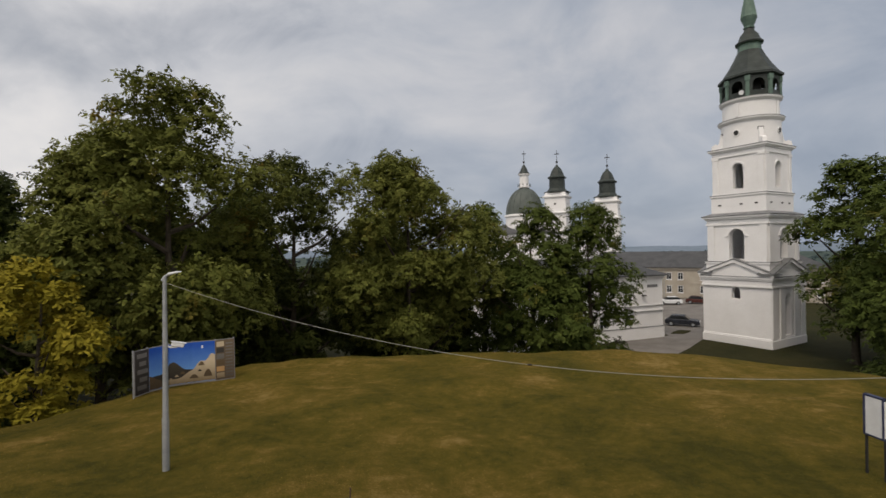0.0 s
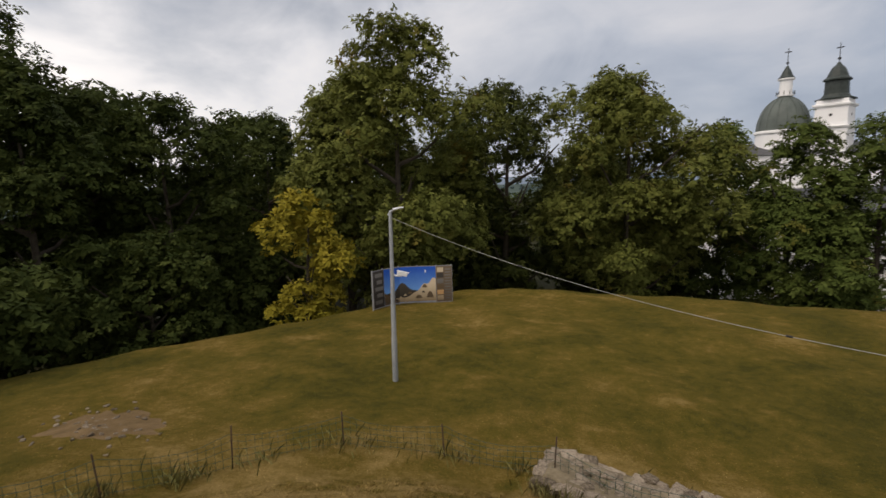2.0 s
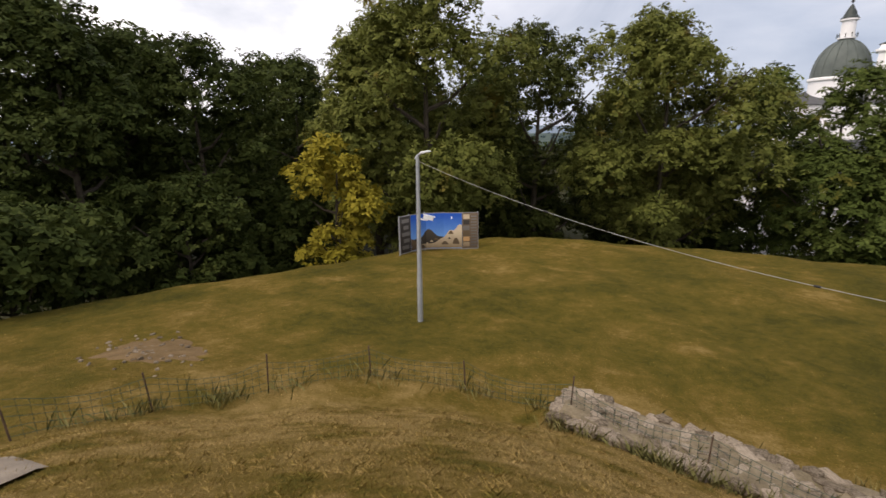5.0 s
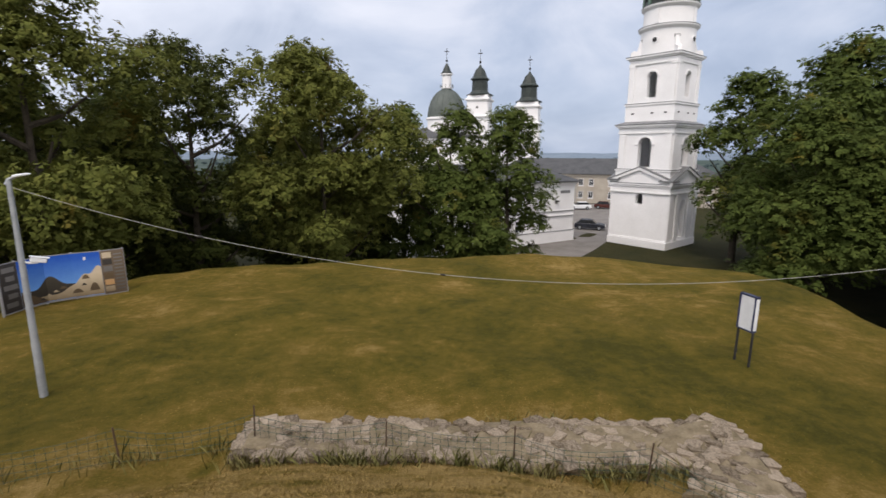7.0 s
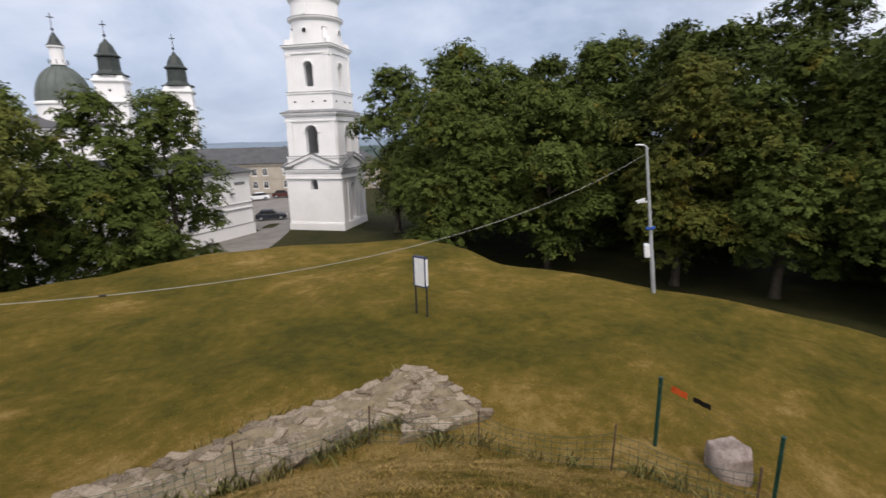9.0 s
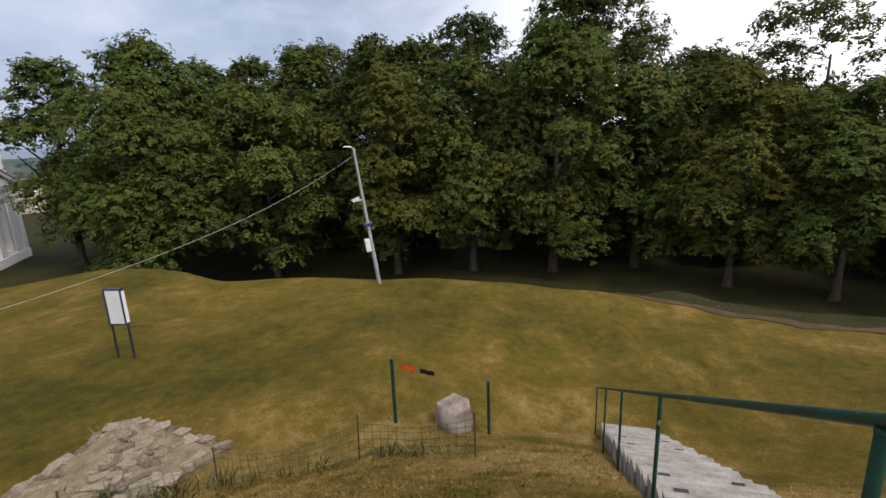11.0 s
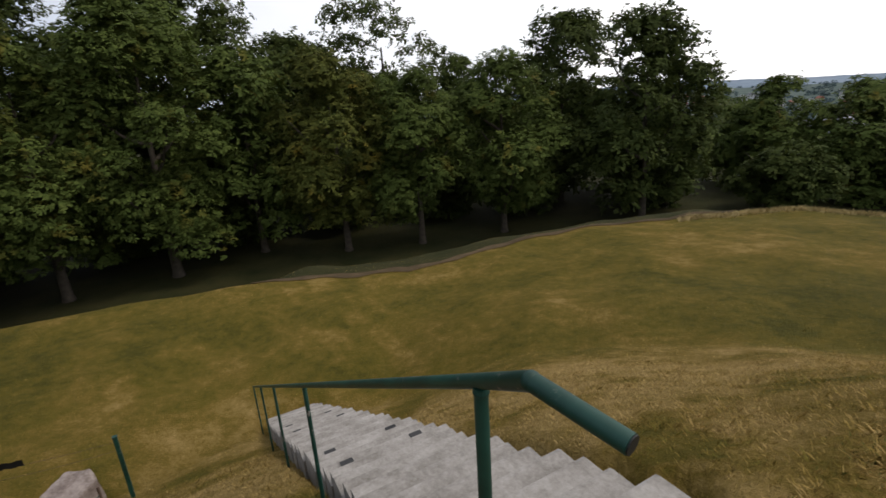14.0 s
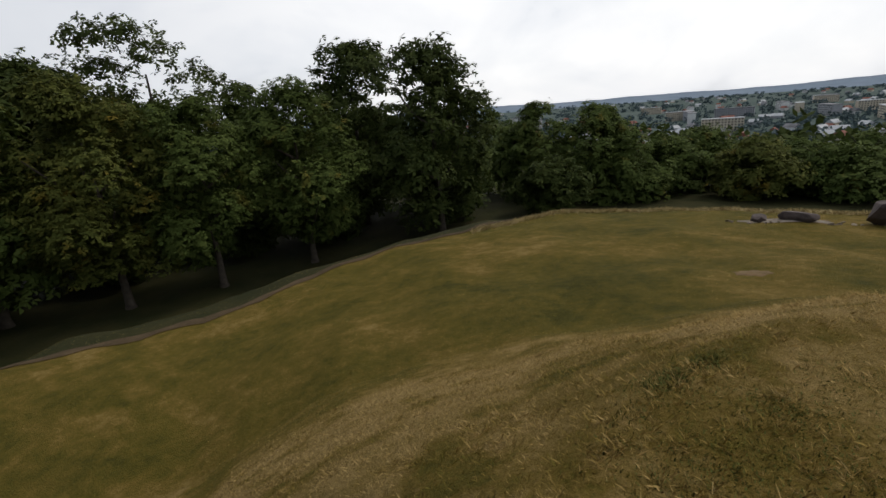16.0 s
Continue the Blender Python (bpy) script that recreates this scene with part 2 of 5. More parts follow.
def prism(bm, poly, y0, y1, m=None):
    """A polygon in x and z, counter-clockwise, carried from y0 to y1."""
    a = [bm.verts.new((m or Matrix()) @ Vector((x, y0, z))) for x, z in poly]
    b = [bm.verts.new((m or Matrix()) @ Vector((x, y1, z))) for x, z in poly]
    k = len(poly)
    bm.faces.new(a)
    bm.faces.new(b[::-1])
    for i in range(k):
        bm.faces.new((a[i], b[i], b[(i + 1) % k], a[(i + 1) % k]))


def lathe(bm, profile, seg=32, m=None, spin=0.0):
    """A body turned round z from rows of radius and height, closed at both ends."""
    m = m or Matrix()
    rings = []
    for r, z in profile:
        rings.append([bm.verts.new(m @ Vector((r * math.cos(spin + 2 * math.pi * k / seg), r * math.sin(spin + 2 * math.pi * k / seg), z))) for k in range(seg)])
    for a, b in zip(rings, rings[1:]):
        for k in range(seg):
            bm.faces.new((a[k], a[(k + 1) % seg], b[(k + 1) % seg], b[k]))
    bm.faces.new(rings[0][::-1])
    bm.faces.new(rings[-1])


def tube(bm, points, radius, seg=10, taper=None):
    """A round bar along points, closed at both ends."""
    rings, points = [], [Vector(p) for p in points]
    for i, p in enumerate(points):
        way = (points[min(i + 1, len(points) - 1)] - points[max(i - 1, 0)]).normalized()
        side = way.cross((0, 0, 1) if abs(way.z) < 0.95 else (1, 0, 0)).normalized()
        up = side.cross(way)
        r = radius if taper is None else radius + (taper - radius) * i / (len(points) - 1)
        rings.append([bm.verts.new(p + (side * math.cos(2 * math.pi * k / seg) + up * math.sin(2 * math.pi * k / seg)) * r) for k in range(seg)])
    for a, b in zip(rings, rings[1:]):
        for k in range(seg):
            bm.faces.new((a[k], a[(k + 1) % seg], b[(k + 1) % seg], b[k]))
    bm.faces.new(rings[0][::-1])
    bm.faces.new(rings[-1])


def arch_panel(bm, x0, x1, z0, z1, y0, y1, cx, half, sill, spring, m=None, seg=10):
    """A wall from x0 to x1 with a round-headed opening that goes through it."""
    if sill > z0:
        box(bm, x0, x1, y0, y1, z0, sill, m)
    box(bm, x0, cx - half, y0, y1, sill, z1, m)
    box(bm, cx + half, x1, y0, y1, sill, z1, m)
    pts = [(cx - half * math.cos(math.pi * k / seg), spring + half * math.sin(math.pi * k / seg)) for k in range(seg + 1)]
    for (xa, za), (xb, zb) in zip(pts, pts[1:]):
        prism(bm, [(xa, za), (xb, zb), (xb, z1), (xa, z1)], y0, y1, m)


def part(name, bm, mat, parent=None, label="", smooth=False, bevel=0.0):
    bmesh.ops.recalc_face_normals(bm, faces=bm.faces)
    if bevel:
        bmesh.ops.bevel(bm, geom=[e for e in bm.edges if len(e.link_faces) == 2 and e.calc_face_angle(0) > 0.5], offset=bevel, segments=1, affect="EDGES")
    me = bpy.data.meshes.new(name)
    bm.to_mesh(me)
    bm.free()
    me.materials.append(mat)
    if smooth:
        me.shade_smooth()
        me.set_sharp_from_angle(angle=radians(40))
    ob = new(name, me)
    if parent:
        ob.parent = parent
    if label:
        tagged(ob, label)
    return ob


def thing(name, m, label, category, group="", kind=""):
    ob = new(name)
    ob.matrix_world = m
    ob.empty_display_size = 0.2
    return tagged(ob, label, category, group, kind)


# ---- the lie of the land ----
def table(rows):
    """A smooth closed curve over the compass from rows of degrees and value."""
    rows = sorted(rows)
    a = np.array([r[0] for r in rows], float)
    v = np.array([r[1] for r in rows], float)
    a, v = np.concatenate([a - 360, a, a + 360]), np.concatenate([v, v, v])
    return lambda az: np.interp(az, a, v)


CENTRE = (0.1, -0.1)
crest_far = table([(-172, 25.4), (-164, 25.8), (-155, 25.6), (-150, 24), (-143, 22.4), (-136, 21.0), (-129, 19.5), (-121, 17.9), (-116, 17.3), (-108, 17.3), (-94, 17.9), (-85, 18.4), (-75, 18.5), (-69, 18.4), (-61, 19.1),
                   (-52, 20.2), (-48.5, 22), (-45.5, 24), (-41, 25.6), (-28, 25.6), (-16, 24.4), (-6, 23.8), (0, 23.4), (10, 23.3), (20, 23.6), (26, 23.2), (35, 21.6), (49, 20.2), (62, 19.6), (82, 19.8), (110, 20), (150, 23), (174, 25.2)])
mound_top = table([(-180, 4.6), (-165, 3.4), (-150, 2.3), (-125, 1.4), (-100, 1.1), (-80, 1.1), (-60, 1.4), (0, 1.4), (60, 1.8), (90, 2.6), (140, 4.0), (165, 4.8)])
mound_foot = table([(-180, 12.5), (-165, 10.6), (-150, 9.6), (-130, 9.6), (-112, 9.6), (-92, 9.6), (-80, 8.0), (-60, 7.3), (0, 7.3), (60, 8.2), (90, 9.3), (140, 12)])
foot_high = table([(-180, 1.4), (-150, 1.1), (-130, 0.6), (-112, -0.45), (-92, -0.5), (-80, 0.2), (-69, 0.5), (-40, 0.65), (-3, 0.6), (27, 0.9), (52, 1.25), (75, 1.8), (120, 1.9)])
crest_high = table([(-180, 0.4), (-150, 0.06), (-130, -0.32), (-112, -0.60), (-100, -0.4), (-92, -0.28), (-75, 0.1), (-55, 0.35), (-38, 0.37), (-20, 0.54), (0, 0.57), (20, 0.55), (42, 0.38), (60, 0.3), (120, 0.4)])
LOW = -5.6


def smooth(a, b, v):
    t = np.clip((v - a) / (b - a), 0, 1)
    return t * t * (3 - 2 * t)


def ripple(x, y):
    return 0.06 * np.sin(0.9 * x + 1.3) * np.sin(1.1 * y + 0.4) + 0.05 * np.sin(0.37 * x - 0.61 * y) + 0.025 * np.sin(2.3 * x + 1.7 * y)


def height(x, y):
    x, y = np.asarray(x, float), np.asarray(y, float)
    dx, dy = x - CENTRE[0], y - CENTRE[1]
    r, az = np.hypot(dx, dy), np.degrees(np.arctan2(-dx, dy))
    r0, r1, z1, rc = mound_top(az), mound_foot(az), foot_high(az), crest_far(az)
    t = np.clip((r - r0) / (r1 - r0), 0, 1)
    z = 4.3 + (z1 - 4.3) * (0.8 * t + 0.2 * t * t * (3 - 2 * t))
    z = np.where(r > r1, z1 + (crest_high(az) - z1) * np.clip((r - r1) / (rc - r1), 0, 1), z)
    z = z + ripple(x, y) * np.clip((r - 3.5) / 4, 0.15, 1)
    # the bed of the stairs
    bed = 4.09 - 0.555 * (x - 1.34) - 0.12
    inside = smooth(0, 0.12, np.minimum(np.minimum(y + 0.028 * (x - 1.3) + 2.10 - 0.12 * np.clip(1 - (x - 1.5) / 2.6, 0, 1), -0.90 - y), np.minimum(x - 1.3, 10.3 - x)))
    z = z + np.minimum(bed - z, 0) * inside
    over = np.clip(r - rc, 0, None)
    # a level strip with a path runs below the lawn's eastern edge
    over = over - 0.66 * smooth(92, 104, -az) * (1 - smooth(148, 158, -az)) * np.minimum(over, 4.2)
    z = z - 0.9 * (np.sqrt(over * over + 1.2) - 1.095)
    south = smooth(110, 150, np.abs(az))
    start, end = 230 - 195 * south, 620 - 230 * south
    low = LOW + (-46 - LOW) * smooth(start, end, r)
    low = low + smooth(900, 3300, r) * 8
    return np.maximum(z, low)


def ground_z(x, y):
    return float(height(x, y))


def make_ground():
    radii = np.concatenate([np.arange(0.3, 10, 0.25), np.arange(10, 34, 0.4), np.geomspace(34, 4600, 56)])
    turns = np.radians(np.arange(0, 360, 1.2))
    k = len(turns)
    rr, aa = np.meshgrid(radii, turns, indexing="ij")
    xs, ys = CENTRE[0] - rr * np.sin(aa), CENTRE[1] + rr * np.cos(aa)
    co = np.stack([xs, ys, height(xs, ys)], -1).reshape(-1, 3)
    centre = np.array([[CENTRE[0], CENTRE[1], ground_z(*CENTRE)]])
    co = np.concatenate([co, centre])
    faces, slots = [], []
    for i in range(len(radii) - 1):
        edge = crest_far(np.degrees(turns))
        for j in range(k):
            faces.append((i * k + j, i * k + (j + 1) % k, (i + 1) * k + (j + 1) % k, (i + 1) * k + j))
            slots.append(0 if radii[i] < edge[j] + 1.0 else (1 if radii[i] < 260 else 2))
    for j in range(k):
        faces.append((len(co) - 1, (j + 1) % k, j))
        slots.append(0)
    me = bpy.data.meshes.new("ground")
    me.from_pydata(co.tolist(), [], [f[::-1] if len(f) == 3 else f for f in faces])
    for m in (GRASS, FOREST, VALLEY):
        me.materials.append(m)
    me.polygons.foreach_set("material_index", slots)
    me.shade_smooth()
    bm = bmesh.new()
    bm.from_mesh(me)
    bmesh.ops.recalc_face_normals(bm, faces=bm.faces)
    if sum(f.normal.z for f in list(bm.faces)[:200]) < 0:
        bmesh.ops.reverse_faces(bm, faces=bm.faces)
    bm.to_mesh(me)
    bm.free()
    tagged(new("ground", me), "dry mown lawn on a mound, sloping to woods and a valley", "ground", kind="structure")


make_ground()


# ---- trees ----
def crown_mesh(rng, width, tall, kind, leaf):
    """Leaves over a heap of lobes, uneven in outline and with gaps."""
    lobes = []
    count = {"a": 20, "y": 24, "o": 34}.get(kind, 46)
    for i in range(count):
        u = (i + 0.5) / count
        if kind == "c":
            girth = 0.95 * math.sin(math.pi * (0.16 + 0.80 * u)) ** 0.75
        else:
            girth = math.sin(math.pi * (0.10 + 0.85 * u)) ** 0.7
        turn, out = rng.uniform(0, 6.283), math.sqrt(rng.uniform(0.12, 1.0)) * girth * 0.465 * width
        size = width * rng.uniform(0.10, 0.235) * (0.72 + 0.4 * girth)
        lobes.append((out * math.cos(turn), out * math.sin(turn), u * tall * 0.945 + 0.02 * tall, size, size * rng.uniform(0.75, 1.05)))
    lobes.append((rng.uniform(-0.05, 0.05) * width, rng.uniform(-0.05, 0.05) * width, tall * 0.955, width * 0.14, tall * 0.065))
    places, normals = [], []
    dens = {"a": 18.0, "y": 36.0, "o": 24.0}.get(kind, 30.0) * (0.30 / leaf) ** 2
    each = 7
    for x, y, z, r, rz in lobes:
        n = max(int(12.57 * r * rz * dens / each), 3)
        d = rng.normal(size=(n, 3))
        d /= np.linalg.norm(d, axis=1, keepdims=True)
        d[:, 2] = np.where(d[:, 2] < -0.45, -d[:, 2] * 0.7, d[:, 2])
        swell = (rng.uniform(0.5, 1.0, (n, 1)) ** 0.5) * (1 + 0.16 * np.sin(5 * d[:, :1] + x) * np.sin(4 * d[:, 2:] + z))
        places.append(np.array([x, y, z]) + d * swell * (r, r, rz))
        normals.append(d)
    seeds, nrm = np.concatenate(places), np.concatenate(normals)
    lot = len(seeds)
    # some sprigs stand out from the crown
    seeds += nrm * np.where(rng.uniform(0, 1, (lot, 1)) < 0.14, rng.uniform(0.02, 0.07, (lot, 1)) * width, 0)
    # each sprig is a drooping fan of leaflets; chestnut fans lie level, in tiers
    loose = 0.26 if kind in "ct" else 0.5
    stem = nrm * (0.6, 0.6, 0.45) + rng.normal(size=(lot, 3)) * loose + (0, 0, 0.75)
    stem /= np.linalg.norm(stem, axis=1, keepdims=True)
    first = np.cross(stem, rng.normal(size=(lot, 3)))
    first /= np.linalg.norm(first, axis=1, keepdims=True) + 1e-9
    second = np.cross(stem, first)
    n = lot * each
    seeds, nrm, stem, first, second = (np.repeat(v, each, axis=0) for v in (seeds, nrm, stem, first, second))
    turn = (np.tile(np.arange(each), lot) * (2 * np.pi / each) + rng.normal(size=n) * 0.22)[:, None]
    flat = first * np.cos(turn) + second * np.sin(turn)
    way = flat + stem * rng.uniform(-0.75, 0.05, (n, 1))
    way /= np.linalg.norm(way, axis=1, keepdims=True)
    side = np.cross(stem, flat)
    size = leaf * rng.uniform(0.75, 1.3, (n, 1))
    a = seeds + rng.normal(size=(n, 3)) * leaf * 0.14
    b = a + (way * 0.72 + side * 0.30) * size
    c = a + (way * 0.97 - side * 0.24) * size
    own = np.cross(b - a, c - a)
    own /= np.linalg.norm(own, axis=1, keepdims=True) + 1e-9
    under = np.sum(own * stem, axis=1, keepdims=True) < 0
    b, c, own = np.where(under, c, b), np.where(under, b, c), np.where(under, -own, own)
    soft = stem * 0.5 + own * 0.55 + nrm * 0.35
    soft /= np.linalg.norm(soft, axis=1, keepdims=True)
    return np.stack([a, b, c], 1).reshape(-1, 3), n, np.repeat(soft, 3, axis=0)


def leaf_object(name, co, n, mat, parent, soft=None):
    me = bpy.data.meshes.new(name)
    corners = len(co) // n
    me.vertices.add(corners * n)
    me.vertices.foreach_set("co", co.astype(np.float32).ravel())
    me.loops.add(corners * n)
    me.loops.foreach_set("vertex_index", np.arange(corners * n, dtype=np.int32))
    me.polygons.add(n)
    me.polygons.foreach_set("loop_start", np.arange(0, corners * n, corners, dtype=np.int32))
    me.update(calc_edges=True)
    me.materials.append(mat)
    if soft is not None:
        me.normals_split_custom_set(soft)
    ob = new(name, me)
    ob.parent = parent
    return ob


TREE_LABEL = {
    "c": "broad horse chestnut with dense dark green leaves on rough grass",
    "d": "tall dark green broadleaf tree at the wood's edge",
    "l": "tall maple with light olive green leaves behind the lawn",
    "y": "small tree with yellow autumn leaves beside the lawn",
    "o": "dark broadleaf tree with an open crown showing sky",
    "a": "tall airy ash tree with thin olive crown above the wood",
    "t": "chestnut tree with green leaves partly turning yellow",
}


def tree(x, y, top, width, kind, seed, leaf=0.30, clear=2.0):
    rng = np.random.default_rng(seed)
    z = ground_z(x, y) - 0.1
    tall = top - z
    root = thing("tree", pose(x, y, z), TREE_LABEL[kind], "tree", "trees round the hill")
    bm = bmesh.new()
    girth = 0.018 * tall + 0.05
    lean = rng.uniform(-0.35, 0.35, 2)
    spine = [(lean[0] * u * u, lean[1] * u * u, tall * 0.8 * u) for u in (0, 0.12, 0.3, 0.5, 0.75, 1.0)]
    tube(bm, spine, girth, 9, girth * 0.2)
    tube(bm, [(0, 0, -0.2), (0, 0, 0.5)], girth * 1.45, 9, girth * 0.95)
    for i in range(9):
        u = 0.2 + 0.07 * i
        turn, reach = i * 2.4 + rng.uniform(-0.4, 0.4), width * rng.uniform(0.24, 0.38)
        s = Vector((lean[0] * u * u, lean[1] * u * u, tall * 0.8 * u))
        e = s + Vector((reach * math.cos(turn), reach * math.sin(turn), reach * rng.uniform(0.5, 1.0)))
        tube(bm, [s, s.lerp(e, 0.5) + Vector((0, 0, -0.12 * reach)), e], girth * 0.42, 6, girth * 0.12)
    part("trunk", bm, BARK, root, smooth=True)
    co, n, soft = crown_mesh(rng, width, tall - clear, kind, leaf)
    co[:, 2] += clear
    leaf_object("crown", co, n, LEAF[kind], root, soft)
    return root


#        x      y     top   width kind
TREES = [
    (-32.5, 11.1, 15.4, 11.0, "d"), (-28.0, 11.4, 11.7, 6.5, "d"), (-32.4, 16.3, 11.9, 8.5, "d"), (-29.5, 19.4, 11.4, 8.8, "d"), (-29.5, 27.4, 11.0, 8.5, "d"),
    (-17.5, 18.3, 5.6, 4.4, "y"), (-21.4, 27.0, 12.8, 8.0, "l"), (-16.8, 26.4, 15.2, 11.2, "l"), (-12.6, 35.0, 12.6, 10.8, "o"), (-3.9, 35.9, 12.4, 12.6, "l"),
    (2.2, 43.5, 9.7, 7.2, "c"), (6.1, 39.0, 8.8, 8.4, "c"), (7.5, 35.7, 3.9, 5.2, "c"), (10.8, 39.0, 9.2, 7.0, "c"),
    (36.8, 45.1, 13.2, 10.2, "c"), (36.4, 34.8, 13.4, 13.8, "c"), (28.8, 28.1, 8.6, 10.3, "c"), (51.7, 34.6, 14.2, 12.0, "d"), (34.7, 22.4, 9.2, 10.5, "c"),
    (54.1, 26.4, 15.8, 12.0, "c"), (37.0, 12.6, 10.6, 10.1, "t"), (57.3, 9.9, 18.0, 12.2, "d"), (38.6, 6.5, 10.8, 9.0, "c"), (39.1, 0.0, 13.3, 10.1, "c"),
    (56.0, -3.4, 20.3, 16.0, "d"), (41.0, -6.5, 10.0, 9.0, "c"), (36.5, -12.1, 9.0, 8.9, "t"), (45.9, -20.9, 8.0, 8.0, "c"), (47.8, -21.6, 14.8, 14.0, "a"), (34.2, -17.6, 7.6, 8.0, "c"),
    (44.2, -28.2, 9.5, 7.0, "c"), (32.4, -24.6, 8.2, 9.2, "c"), (37.9, -36.3, 12.6, 11.0, "d"), (27.0, -35.3, 10.5, 10.8, "d"), (36.7, -62.4, 4.6, 6.8, "c"),
    (27.1, -56.2, 5.7, 8.4, "c"), (20.1, -56.9, 4.3, 10.1, "c"), (14.7, -65.0, -0.4, 9.3, "c"), (11.4, -71.7, -0.5, 11.8, "c"), (4.6, -62.4, -0.6, 8.7, "t"),
    (0.7, -68.6, -1.7, 9.6, "c"), (-3.0, -64.5, -1.5, 10.5, "c"), (-5.7, -70.3, -1.1, 9.8, "c"),
    (-22.0, 6.0, 3.2, 6.8, "d"), (-22.5, 0.5, 3.8, 7.5, "d"), (-24.5, 14.5, 3.5, 6.5, "d"), (44.0, 35.0, 13.2, 11.0, "c"), (50.0, 27.0, 14.6, 11.0, "c"), (47.5, 18.0, 14.4, 10.0, "d"), (54.0, -14.0, 12.0, 12.0, "d"), (46.0, -2.0, 13.5, 10.0, "c"),
    # two rows of low trees, added to block light under the crowns
    (46.0, 22.0, 1.0, 8.0, "d"), (47.0, 12.0, 1.5, 8.5, "d"), (48.0, 3.0, 1.0, 8.5, "d"), (47.0, -6.0, 1.5, 8.5, "d"), (45.0, -14.5, 1.0, 8.5, "d"), (41.0, -24.0, 0.5, 8.0, "d"),
    (37.0, -31.0, 1.0, 8.0, "d"), (31.0, -41.0, 0.5, 8.0, "d"), (22.0, -47.0, -0.5, 7.5, "d"), (-27.0, 24.0, 1.5, 8.0, "d"), (-15.0, 38.0, 1.0, 8.5, "d"), (-6.0, 42.5, 0.5, 8.0, "d"), (43.0, 43.0, 1.0, 9.0, "d"),
    (18.0, -58.0, -1.0, 10.0, "c"), (31.0, -58.0, 3.0, 9.0, "c"), (-1.5, 41.5, 3.0, 7.0, "d"),
    # those that close the wood behind
    (-36.0, 3.0, 13.0, 11.0, "d"), (-33.0, -6.0, 12.0, 11.0, "d"), (-42.0, 22.0, 13.0, 12.0, "d"), (-38.0, 33.0, 12.0, 12.0, "d"), (-26.0, 38.0, 11.0, 11.0, "d"),
    (-20.0, 42.0, 11.0, 11.0, "d"), (-9.0, 47.0, 9.0, 10.0, "d"), (42.0, 28.0, 9.0, 10.0, "c"), (46.0, 14.0, 13.6, 11.0, "d"), (50.0, 3.0, 12.0, 11.0, "d"),
    (50.0, -12.0, 10.0, 11.0, "d"), (56.0, -22.0, 9.0, 12.0, "d"), (52.0, -34.0, 7.0, 11.0, "c"), (44.0, -44.0, 6.0, 11.0, "c"), (36.0, -48.0, 5.0, 10.0, "c"), (52.0, 47.0, 11.0, 12.0, "d"),
]
for _i, (_x, _y, _top, _w, _k) in enumerate(TREES):
    tree(_x, _y, _top, _w, _k, 100 + _i, 0.60 if _i >= len(TREES) - 16 else 0.275 if math.hypot(_x, _y) < 41 else 0.42, 2.0 if -23 < _x < -21.9 and _y < 7 else 0.3 if _y < -50 or (_top < 4 and _k == "d") else {"y": 0.5, "c": 2.2, "t": 2.2, "l": 3.4}.get(_k, 1.6))


